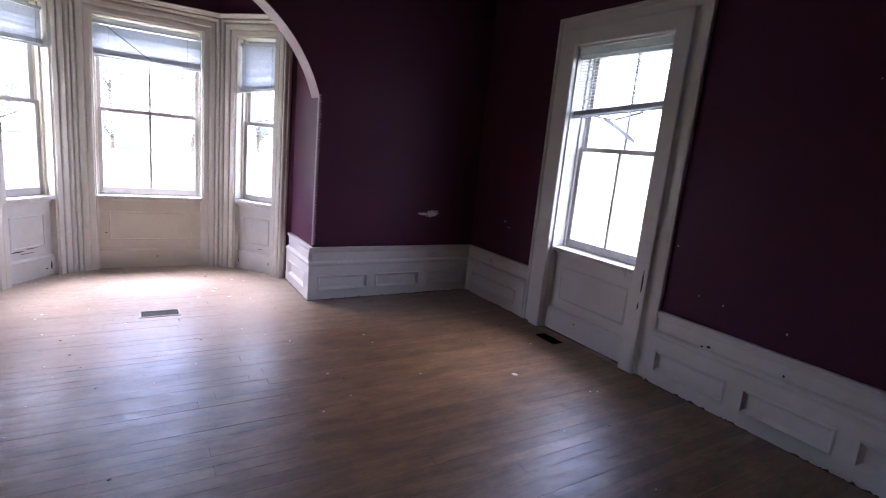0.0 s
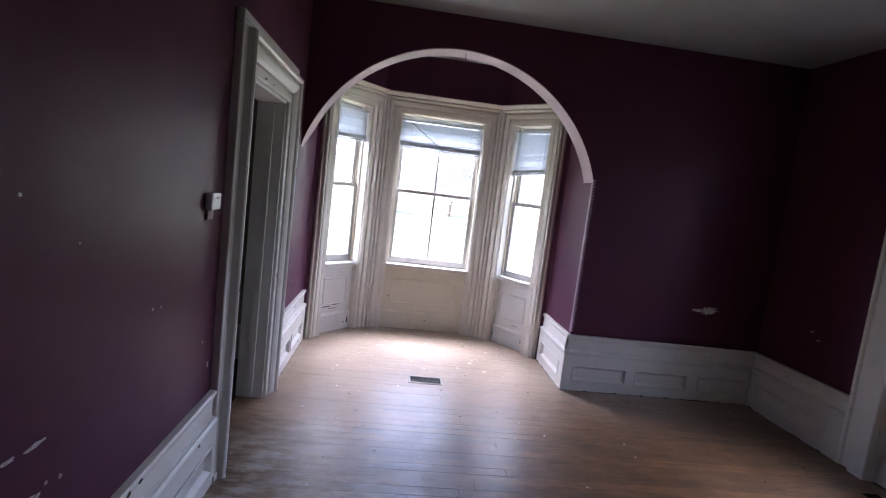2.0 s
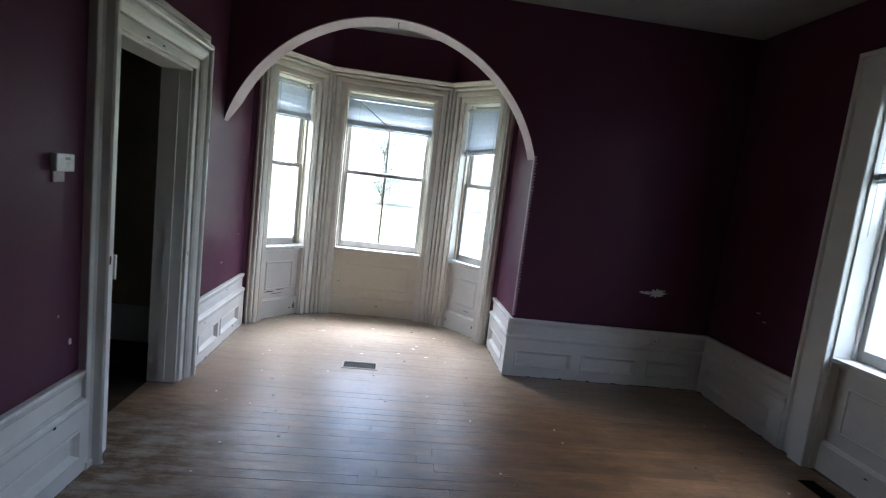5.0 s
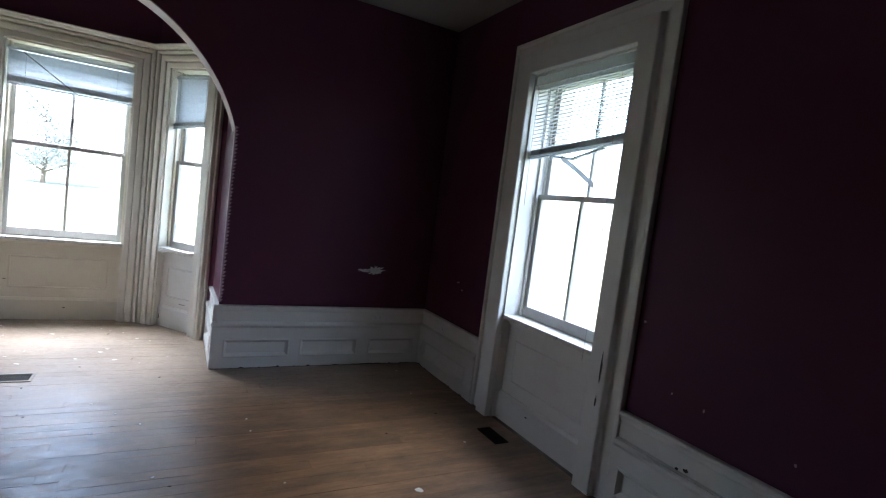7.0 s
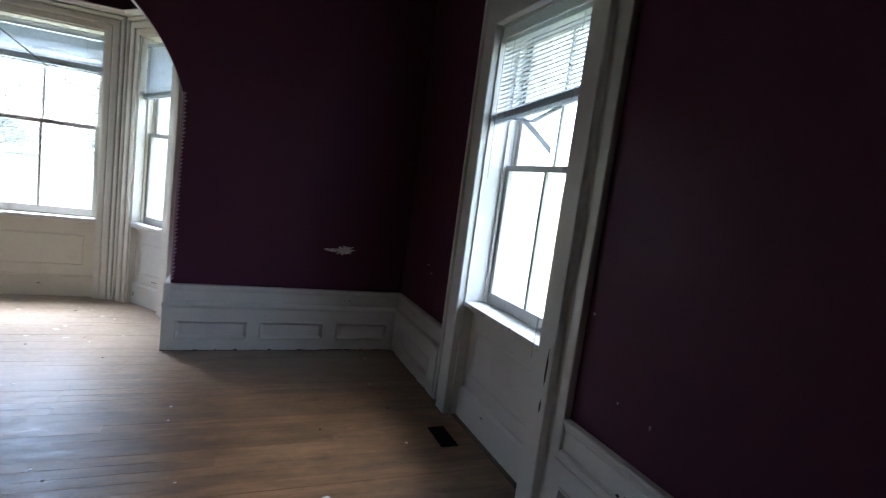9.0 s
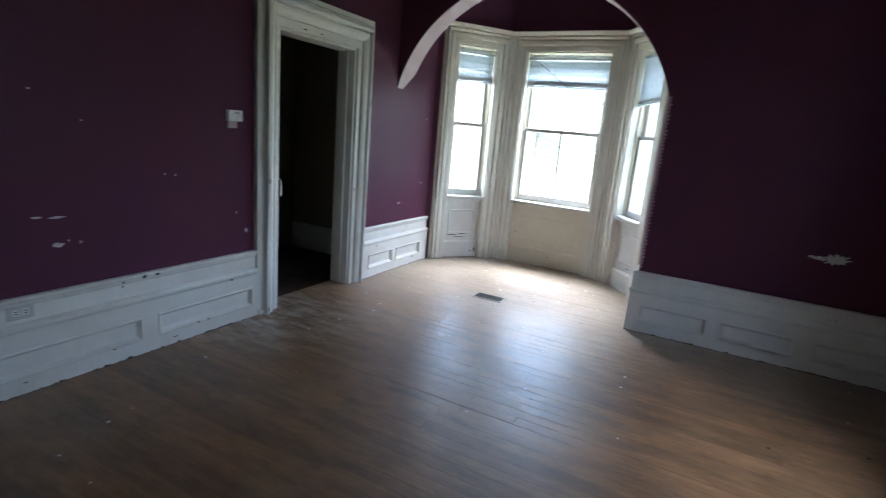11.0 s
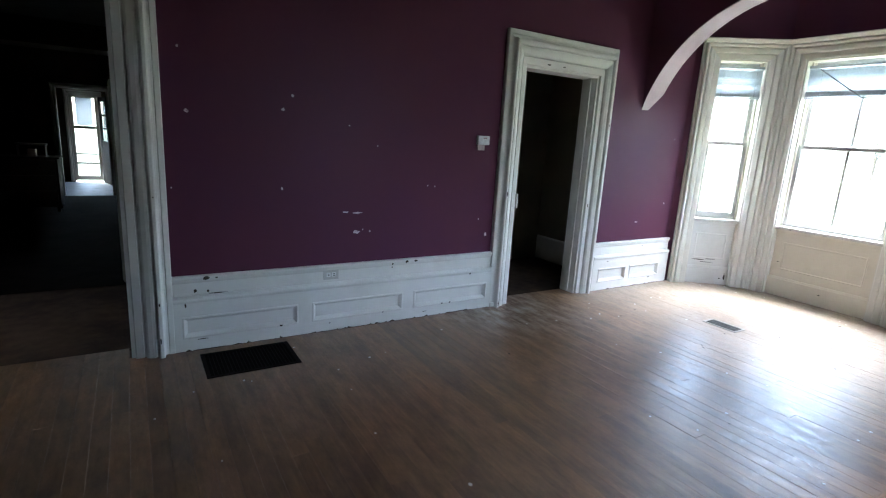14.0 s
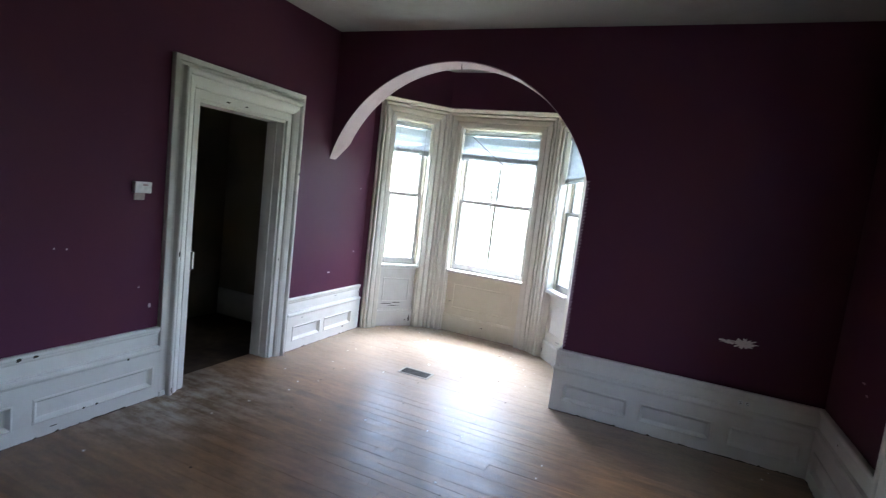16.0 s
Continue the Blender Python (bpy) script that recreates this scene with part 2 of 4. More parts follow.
# cream for the bay's heads and middle apron, yellower than the legs
CREAM = mat("cream_trim_paint", (0.75, 0.705, 0.59), 0.42, spots=(0.72, 0.67, 0.55), spot_scale=2.5, spot_cut=0.5, grain=12, grain_amount=0.015, bump=0.05, bump_scale=45)
OFFWHITE = mat("worn_off_white_trim_paint", (0.75, 0.725, 0.66), 0.40, spots=(0.71, 0.675, 0.60), spot_scale=2.2, spot_cut=0.5, grain=12, grain_amount=0.02, bump=0.05, bump_scale=45)
SILLPAINT = mat("dirty_white_sill_paint", (0.66, 0.65, 0.61), 0.5, spots=(0.13, 0.11, 0.09), spot_scale=16, spot_cut=0.60, grain=30, grain_amount=0.10, bump=0.12, bump_scale=60)
# off-white lowered to mid grey: less bounce, and the ceiling's shade in its colour
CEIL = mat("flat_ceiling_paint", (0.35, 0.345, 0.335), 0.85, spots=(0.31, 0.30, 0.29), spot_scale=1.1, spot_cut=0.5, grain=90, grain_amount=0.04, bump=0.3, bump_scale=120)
PLASTER = mat("bare_plaster", (0.78, 0.75, 0.72), 0.9, spots=(0.58, 0.54, 0.52), spot_scale=40, spot_cut=0.55, bump=0.5, bump_scale=90)
SOFFIT = mat("mauve_soffit_paint", (0.45, 0.335, 0.385), 0.5, spots=(0.39, 0.28, 0.33), spot_scale=2.5, spot_cut=0.5, grain=80, grain_amount=0.05, bump=0.2, bump_scale=90)
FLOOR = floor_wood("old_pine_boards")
GAP = mat("dark_gap_dirt", (0.07, 0.045, 0.03), 0.9)
GLASS = glass("old_window_glass")
# far door's glass tinted to hold back the daylight in the hall
DIMGLASS = glass("daylight_dimming_storm_glass")
DIMGLASS.node_tree.nodes["Transparent BSDF"].inputs[0].default_value = (0.6, 0.64, 0.66, 1)
def translucent(m, share):
    """Thin vinyl lets part of the daylight through."""
    N, L = m.node_tree.nodes, m.node_tree.links
    tr = N.new("ShaderNodeBsdfTranslucent")
    tr.inputs[0].default_value = (0.70, 0.73, 0.75, 1)
    mx = N.new("ShaderNodeMixShader")
    mx.inputs[0].default_value = share
    L.new(N["Principled BSDF"].outputs[0], mx.inputs[1])
    L.new(tr.outputs[0], mx.inputs[2])
    L.new(mx.outputs[0], N["Material Output"].inputs[0])


BLIND = mat("pale_grey_vinyl", (0.59, 0.63, 0.66), 0.45, spots=(0.49, 0.52, 0.55), spot_scale=9, spot_cut=0.6, bump=0.05)
translucent(BLIND, 0.38)
CORD = mat("grey_cord", (0.30, 0.31, 0.32), 0.6)
IRON = mat("dark_painted_iron", (0.010, 0.008, 0.0075), 0.85, spec=0.06, bump=0.2)
STEEL = mat("brushed_tan_steel", (0.33, 0.30, 0.26), 0.55, metal=0.2, bump=0.1)
LOUVRE = mat("dull_grey_louvre_steel", (0.05, 0.048, 0.046), 0.6, metal=0.3, bump=0.1)
VOID = mat("black_duct_shade_and_plinth", (0.010, 0.009, 0.009), 0.95, spec=0.0)
PLASTIC = mat("white_plastic", (0.72, 0.73, 0.74), 0.4, bump=0.05)
TAN = mat("tan_plastic", (0.42, 0.34, 0.33), 0.5, bump=0.05)
SLOT = mat("dark_slot", (0.02, 0.02, 0.02), 0.6)
BEIGE = mat("dark_beige_paint", (0.15, 0.125, 0.085), 0.6, spec=0.2, spots=(0.12, 0.10, 0.07), spot_scale=1.5, spot_cut=0.5, grain=60, grain_amount=0.06)
CURTAIN = mat("grey_half_curtain", (0.38, 0.39, 0.41), 0.9, bump=0.2)
translucent(CURTAIN, 0.4)
ENAMEL = mat("old_cream_enamel", (0.21, 0.21, 0.16), 0.35, spots=(0.18, 0.175, 0.13), spot_scale=3, spot_cut=0.5, bump=0.03)
CLOSET = mat("dingy_closet_paint", (0.22, 0.195, 0.15), 0.6, spec=0.25, spots=(0.18, 0.16, 0.125), spot_scale=1.5, spot_cut=0.5, grain=60, grain_amount=0.06)
DARKWOOD = mat("dark_stained_wood", (0.045, 0.028, 0.018), 0.4, grain=18, grain_amount=0.3)
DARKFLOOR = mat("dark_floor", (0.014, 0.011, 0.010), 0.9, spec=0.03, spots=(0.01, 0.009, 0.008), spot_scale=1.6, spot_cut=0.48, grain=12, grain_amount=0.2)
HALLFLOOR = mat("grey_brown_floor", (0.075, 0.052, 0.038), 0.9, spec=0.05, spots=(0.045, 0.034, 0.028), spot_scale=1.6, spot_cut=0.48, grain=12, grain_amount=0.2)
BLACKWOOD = mat("black_matt_door_wood", (0.014, 0.011, 0.010), 0.8, spec=0.08, grain=18, grain_amount=0.3)
# entry floor paler than the back room: its lit patch is in the colour
ENTRYFLOOR = mat("pale_lit_entry_floor", (0.17, 0.17, 0.165), 0.6, spots=(0.09, 0.09, 0.085), spot_scale=5)
GRASS = mat("mown_grass", (0.085, 0.10, 0.06), 0.9, spots=(0.10, 0.10, 0.065), spot_scale=0.6, spot_cut=0.5, grain=8, grain_amount=0.3)
BARK = mat("grey_bark", (0.12, 0.10, 0.08), 0.9, bump=0.6, bump_scale=12)
# leaves greyed and made translucent: the outdoor glare is put into them
LEAF = mat("pale_hazed_leaves", (0.12, 0.14, 0.13), 0.8, spots=(0.13, 0.15, 0.14), spot_scale=0.7, spot_cut=0.5, grain=3, grain_amount=0.3)
translucent(LEAF, 0.55)
SIDING = mat("pale_outside_siding", (0.6, 0.6, 0.58), 0.7, spots=(0.5, 0.5, 0.47), spot_scale=2)
FLAKE = mat("white_paint_flake", (0.75, 0.73, 0.70), 0.7)
CRUMB = mat("dark_crumb", (0.05, 0.04, 0.03), 0.9)
RUBBED = mat("rubbed_lilac_scuff", (0.62, 0.55, 0.58), 0.8, spots=(0.34, 0.26, 0.29), spot_scale=60, spot_cut=0.5)


# ---- mesh helpers ----
def put(name, bm, material, parent=None, label=""):
    me = bpy.data.meshes.new(name)
    bmesh.ops.recalc_face_normals(bm, faces=bm.faces)
    bm.to_mesh(me)
    bm.free()
    me.materials.append(material)
    ob = new(name, me)
    if parent:
        ob.parent = parent
    if label:
        ob["label"] = label
    return ob


def part(name, bm, material, parent, label=""):
    return put(name, bm, material, parent, label)


def thing(name, m, label, category, group="", kind=""):
    ob = new(name)
    ob.empty_display_size = 0.1
    ob.matrix_basis = m
    return tagged(ob, label, category, group, kind)


def box(bm, lo, hi, m=None, bevel=0.0):
    vs = [bm.verts.new((x, y, z)) for x in (lo[0], hi[0]) for y in (lo[1], hi[1]) for z in (lo[2], hi[2])]
    for f in ((0, 1, 3, 2), (4, 6, 7, 5), (0, 4, 5, 1), (2, 3, 7, 6), (0, 2, 6, 4), (1, 5, 7, 3)):
        bm.faces.new([vs[i] for i in f])
    if bevel:
        es = {e for v in vs for e in v.link_edges}
        out = bmesh.ops.bevel(bm, geom=list(es), offset=bevel, segments=2, affect="EDGES", profile=0.6)
        vs = list({v for f in out["faces"] for v in f.verts} | {v for v in vs if v.is_valid})
    if m is not None:
        bmesh.ops.transform(bm, matrix=m, verts=[v for v in vs if v.is_valid])
    return bm


def boxes(*pairs, bevel=0.0):
    bm = bmesh.new()
    for lo, hi in pairs:
        box(bm, lo, hi, bevel=bevel)
    return bm


def loft(rings, closed=True, caps=True):
    """One mesh through rings of equally many places."""
    bm = bmesh.new()
    rs = [[bm.verts.new(p) for p in r] for r in rings]
    n = len(rs[0])
    for a, b in zip(rs, rs[1:]):
        for i in range(n if closed else n - 1):
            bm.faces.new((a[i], a[(i + 1) % n], b[(i + 1) % n], b[i]))
    if caps and closed:
        bm.faces.new(rs[0])
        bm.faces.new(rs[-1])
    return bm


def run(prof, u0, u1, cut0=0.0, cut1=0.0):
    """A moulding of the profile [(d, z)] along u; the ends cut back by cut times d, for mitres."""
    return loft([[(u0 + cut0 * d, d, z) for d, z in prof], [(u1 + cut1 * d, d, z) for d, z in prof]])


def tube(points, r, n=8):
    rings = []
    for i, p in enumerate(points):
        p = Vector(p)
        a = Vector(points[max(i - 1, 0)])
        b = Vector(points[min(i + 1, len(points) - 1)])
        t = (b - a).normalized()
        s = t.orthogonal().normalized()
        q = t.cross(s)
        rr = r[i] if isinstance(r, (list, tuple)) else r
        rings.append([p + rr * (math.cos(k * math.tau / n) * s + math.sin(k * math.tau / n) * q) for k in range(n)])
    return loft(rings)


def wall_frame(x, y, dx, dy):
    """A frame on a wall: u along it, d out of it into the room (dx, dy), z up."""
    d = Vector((dx, dy, 0)).normalized()
    u = d.cross(Vector((0, 0, 1)))
    return Matrix(((u.x, d.x, 0, x), (u.y, d.y, 0, y), (0, 0, 1, 0), (0, 0, 0, 1)))


def panel_wall(name, m, length, z0, z1, thick, holes, material, label, u0=0.0, outer=None):
    """A wall u0 to length, with its holes (u0, u1, z0, z1) cut right through, as one mesh; its face is at d = 0."""
    us = sorted({u0, length, *[v for h in holes for v in h[:2]]})
    z0 = min(z0, FL - 0.01)
    zs = sorted({z0, z1, *[v for h in holes for v in h[2:]]})
    bm = bmesh.new()
    verts = {}

    def v(i, j, k):
        if (i, j, k) not in verts:
            verts[i, j, k] = bm.verts.new((us[i], -thick * k, zs[j]))
        return verts[i, j, k]

    solid = {}
    for i in range(len(us) - 1):
        for j in range(len(zs) - 1):
            cu, cz = (us[i] + us[i + 1]) / 2, (zs[j] + zs[j + 1]) / 2
            solid[i, j] = not any(h[0] < cu < h[1] and h[2] < cz < h[3] for h in holes)
    for (i, j), s in solid.items():
        if not s:
            continue
        for k in (0, 1):
            f = bm.faces.new((v(i, j, k), v(i + 1, j, k), v(i + 1, j + 1, k), v(i, j + 1, k)))
            f.material_index = k if outer else 0
        for di, dj, a, b in ((-1, 0, (0, 0), (0, 1)), (1, 0, (1, 0), (1, 1)), (0, -1, (0, 0), (1, 0)), (0, 1, (0, 1), (1, 1))):
            if not solid.get((i + di, j + dj), False):
                p, q = (i + a[0], j + a[1]), (i + b[0], j + b[1])
                bm.faces.new((v(*p, 0), v(*q, 0), v(*q, 1), v(*p, 1)))
    ob = put(name, bm, material)
    if outer:
        ob.data.materials.append(outer)
    ob.matrix_basis = m
    return tagged(ob, label, "wall", kind="structure")


CASING = [(0.0, 0.0), (0.0, 0.030), (0.004, 0.034), (0.040, 0.036), (0.042, 0.022), (0.048, 0.022), (0.051, 0.044), (0.064, 0.058), (0.084, 0.068), (0.098, 0.070), (0.100, 0.056),
          (0.106, 0.056), (0.110, 0.080), (0.118, 0.090), (0.132, 0.090), (0.138, 0.080), (0.141, 0.044), (0.149, 0.034), (0.160, 0.030), (0.163, 0.040), (0.187, 0.040), (0.190, 0.036), (0.190, 0.0)]


BAY_CASING = [(0.0, 0.0), (0.0, 0.024), (0.003, 0.028), (0.050, 0.028), (0.052, 0.018), (0.058, 0.018), (0.060, 0.036), (0.066, 0.042), (0.082, 0.045), (0.104, 0.046), (0.114, 0.042),
              (0.118, 0.026), (0.124, 0.024), (0.128, 0.046), (0.136, 0.057), (0.148, 0.060), (0.158, 0.054), (0.164, 0.034), (0.167, 0.022), (0.171, 0.030), (0.188, 0.030), (0.190, 0.026), (0.190, 0.0)]
BROAD = [(0.0, 0.0), (0.0, 0.050), (0.005, 0.056), (0.128, 0.056), (0.135, 0.050), (0.138, 0.026), (0.146, 0.017), (0.164, 0.014), (0.222, 0.014), (0.226, 0.030), (0.232, 0.035),
         (0.250, 0.035), (0.255, 0.029), (0.255, 0.0)]


def casing(parent, u0, u1, z0, z1, width=0.19, out=1.0, material=None, left=True, right=True, top=True, broad=None, head_material=None, tall=1.0):
    """Moulded casing round an opening, mitred at its upper corners: two legs and a head, a part each."""
    k = width / 0.19
    prof = broad if broad else [(w * k, d * out) for w, d in CASING]
    mt = material or WHITE
    if left:
        part("side_casing", loft([[(u0 - w, d, z0) for w, d in prof], [(u0 - w, d, z1 + w * tall) for w, d in prof]]), mt, parent)
    if right:
        part("side_casing", loft([[(u1 + w, d, z0) for w, d in prof], [(u1 + w, d, z1 + w * tall) for w, d in prof]]), mt, parent)
    if top:
        part("head_casing", loft([[(u0 - w, d, z1 + w * tall) for w, d in prof], [(u1 + w, d, z1 + w * tall) for w, d in prof]]), head_material or mt, parent)


def panel_frame(u0, u1, z0, z1, d0, d1, w=0.03):
    """A sunk panel: a moulded rim from the face d0 down to the field at d1."""
    def ring(o, d):
        return [(u0 + o, d, z0 + o), (u1 - o, d, z0 + o), (u1 - o, d, z1 - o), (u0 + o, d, z1 - o)]
    rings = [ring(-0.004, d0 - 0.004), ring(-0.004, d0 + 0.005), ring(0.006, d0 + 0.008), ring(0.010, d0 + 0.002), ring(w * 0.6, (d0 + d1) / 2 + 0.002), ring(w * 0.75, d1 + 0.006), ring(w, d1)]
    bm = loft(rings, caps=False)
    bm.verts.ensure_lookup_table()
    bm.faces.new(bm.verts[-4:])
    return bm


WAINSCOT_TOP = [(0.0, 0.385), (0.0, 0.530), (0.030, 0.530), (0.036, 0.524), (0.036, 0.512), (0.030, 0.504), (0.026, 0.490), (0.018, 0.478), (0.018, 0.392), (0.030, 0.388), (0.030, 0.385)]
WAINSCOT_RAIL = [(0.0, 0.335), (0.0, 0.385), (0.040, 0.385), (0.050, 0.376), (0.052, 0.364), (0.046, 0.352), (0.042, 0.345), (0.042, 0.335)]


def wainscot(name, m, u0, u1, panels, label, cut=(0, 0), material=None):
    """Low panelled wainscot: cap, rail, framed board and a part for each sunk panel."""
    mt = material or CHIP
    root = thing(name, Matrix.Translation((0, 0, FL)) @ m, label, "wainscot", kind="structure")
    part("cap_rail", run(WAINSCOT_TOP, u0, u1, *cut), WHITE, root)
    part("ledge", run(WAINSCOT_RAIL, u0, u1, *cut), WHITE, root)
    D, B, Z0, Z1 = 0.042, 0.020, 0.098, 0.245
    part("bottom_board", run([(0, 0.0), (0, Z0), (D, Z0), (D, 0.004), (D - 0.004, 0.0)], u0, u1, *cut), mt, root)
    part("top_board", run([(0, Z1), (0, 0.335), (D, 0.335), (D, Z1)], u0, u1, *cut), WHITE, root)
    edges = [u0] + [v for p in sorted(panels) for v in p] + [u1]
    for a, b in zip(edges[::2], edges[1::2]):
        c0 = cut[0] if a == edges[0] else 0
        c1 = cut[1] if b == edges[-1] else 0
        if b - a > 0.002:
            part("stile", run([(0, Z0), (0, Z1), (D, Z1), (D, Z0)], a, b, c0, c1), WHITE, root)
    for a, b in panels:
        part("sunk_panel", panel_frame(a, b, Z0, Z1, D, B), mt, root)
    # dark gap where the paint has broken away along the floor
    rg = random.Random(int(abs(u0 * 100)))
    lo, hi = u0 + 0.045 * max(cut[0], 0), u1 - 0.045 * max(-cut[1], 0)
    n = max(3, int((hi - lo) / 0.018))
    us = sorted([lo, hi] + [rg.uniform(lo, hi) for _ in range(n - 1)])
    zs = [0.0025 + 0.016 * rg.random() ** 5 for _ in us]
    bm = bmesh.new()
    low = [(bm.verts.new((u, D + 0.0008, 0.0005)), bm.verts.new((u, D - 0.01, 0.0005))) for u in us]
    top = [(bm.verts.new((u, D + 0.0008, z)), bm.verts.new((u, D - 0.01, z))) for u, z in zip(us, zs)]
    for i in range(n):
        bm.faces.new((low[i][0], low[i + 1][0], top[i + 1][0], top[i][0]))
        bm.faces.new((top[i][0], top[i + 1][0], top[i + 1][1], top[i][1]))
    part("broken_edge", bm, GAP, root, "ragged dark gap under the painted board")
    return root


# ---- measures of the room ----
XE, YN, H = 4.47, 4.99, 3.18          # east wall, arch wall, ceiling
FL = -0.02                           # floor level
YS = -1.9                            # wall behind the walk
ARCH_X, ARCH_Z, ARCH_R = 1.30, 1.54, 1.355
JAMB = 2.60                          # the arch's right jamb, and the alcove's east wall
DOOR = (3.36, 4.29, 2.18)            # closet doorway
HALL = (-1.25, 0.295, 2.45)           # hall opening
WIN_E = (2.70, 3.67, 0.755, 2.555)    # east window
BAY = ((0.02, 5.79), (0.61, 6.50), (1.99, 6.50), (2.58, 5.79))

# ---- walls, ceiling ----
WEST = wall_frame(0, 0, 1, 0)      # u = -y
NORTH = wall_frame(0, YN, 0, -1)   # u = -x
EAST = wall_frame(XE, 0, -1, 0)    # u = +y
panel_wall("wall_west", WEST, -YS, 0, H, 0.16, [(-DOOR[1], -DOOR[0], -0.05, DOOR[2]), (-HALL[1], -HALL[0], -0.05, HALL[2])], PLUM,
           "dark plum painted plaster wall with small chips and scuffs", u0=-5.79, outer=BEIGE)
panel_wall("wall_east", EAST, YN + 0.2, 0, H, 0.36, [(*WIN_E[:2], -0.05, WIN_E[3])], PLUM, "dark plum painted wall with a tall window", u0=YS, outer=SIDING)
panel_wall("wall_south", wall_frame(0, YS, 0, 1), XE + 0.36, 0, H, 0.2, [], PLUM, "plain plum painted wall", u0=-0.16, outer=SIDING)


def arch_wall():
    """The wall with the round arch: front face, back face, soffit."""
    n = 56
    a0 = math.asin((1.92 - ARCH_Z) / ARCH_R)
    curve = []
    for i in range(n + 1):
        a = math.pi - a0 - (math.pi - 2 * a0) * i / n
        curve.append((ARCH_X + ARCH_R * math.cos(a), ARCH_Z + ARCH_R * math.sin(a)))
    curve[0], curve[-1] = (0.0, curve[0][1]), (JAMB, curve[-1][1])
    bm = bmesh.new()
    deep = [0.24 * min(1.0, 0.42 + math.hypot(x, z - curve[0][1]) / 0.30) for x, z in curve]
    for far in (0, 1):
        y = YN + 0.24 * far
        top = [bm.verts.new((x, y, H)) for x, z in curve]
        low = [bm.verts.new((x, YN + far * t, z)) for (x, z), t in zip(curve, deep)]
        for i in range(n):
            bm.faces.new((top[i], top[i + 1], low[i + 1], low[i]))
        q = [bm.verts.new(p) for p in ((JAMB, y, 0), (XE, y, 0), (XE, y, H))]
        bm.faces.new((low[-1], q[0], q[1], q[2], top[-1]))
    ob = put("wall_north", bm, PLUM)
    tagged(ob, "dark plum plaster wall with a wide round arch", "wall", kind="structure")
    rings = [[(x, YN - 0.001, z), (x, YN + t + 0.001, z), (x, YN + t + 0.001, z + 0.01), (x, YN - 0.001, z + 0.01)] for (x, z), t in zip(curve, deep)]
    part("arch_soffit", loft(rings), SOFFIT, ob, "pale mauve plaster arch soffit")
    return curve


ARCH = arch_wall()
panel_wall("alcove_wall_east", wall_frame(JAMB, 0, -1, 0), 5.79, 0, H, 0.25, [], PLUM, "plum painted side wall of the bay alcove", u0=YN + 0.002, outer=SIDING)

bm = bmesh.new()
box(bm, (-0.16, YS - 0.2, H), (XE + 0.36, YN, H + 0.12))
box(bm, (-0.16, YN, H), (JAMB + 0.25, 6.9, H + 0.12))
tagged(put("ceiling", bm, CEIL), "flat off-white painted ceiling, uneven, greyed for the room's shade", "ceiling", kind="structure")

# jagged plaster bead, where the arch's jamb meets the wall
bm = bmesh.new()
z = 0.53
rnd = random.Random(4)
while z < 1.93:
    hgt = 0.026 + rnd.random() * 0.006
    w = 0.014 + rnd.random() * 0.007
    bmv = [bm.verts.new(p) for p in ((JAMB - 0.003, YN - 0.004, z), (JAMB - 0.003, YN - 0.004, z + hgt), (JAMB + w * 1.5, YN - 0.004, z + hgt * 0.75), (JAMB + w * 0.7, YN - 0.004, z + hgt * 0.15))]
    back = [bm.verts.new((v.co.x, YN + 0.001, v.co.z)) for v in bmv]
    bm.faces.new(bmv)
    for i in range(4):
        bm.faces.new((bmv[i], bmv[(i + 1) % 4], back[(i + 1) % 4], back[i]))
    z += hgt
box(bm, (JAMB - 0.004, YN - 0.003, 0.53), (JAMB + 0.006, YN + 0.03, 1.93))
tagged(put("trim_corner_bead", bm, SOFFIT), "ragged unpainted plaster corner bead on the arch jamb", "corner bead", kind="structure")

# ---- wainscot ----
wainscot("baseboard_west", WEST, -3.146, -0.526, [(-3.095, -2.34), (-2.23, -1.465), (-1.352, -0.578)], "white painted panelled wainscot, chipped along the floor")
wainscot("baseboard_west_alcove", WEST, -5.77, -4.504, [(-5.60, -5.095), (-5.025, -4.59)], "white painted panelled wainscot beside the bay")
wainscot("baseboard_north", NORTH, -XE, -JAMB + 0.040, [(-4.36, -3.905), (-3.79, -3.275), (-3.18, -2.655)], "white painted panelled wainscot under the plum wall", cut=(1, 0))
wainscot("baseboard_alcove_east", wall_frame(JAMB, 0, -1, 0), YN - 0.040, 5.77, [(5.07, 5.66)], "white painted panelled wainscot on the arch jamb")
be = wainscot("baseboard_east", EAST, YS, 2.446, [(-1.45, -0.8), (-0.7, -0.05), (0.05, 0.48), (0.58, 1.115), (1.225, 1.745), (1.86, 2.395)], "white painted panelled wainscot in deep shade")
be.matrix_basis = be.matrix_basis @ Matrix.Diagonal((1, 1, 1.05, 1))
wainscot("baseboard_east_corner", EAST, 3.925, YN, [(4.06, 4.86)], "white painted panelled wainscot by the window", cut=(0, -1))


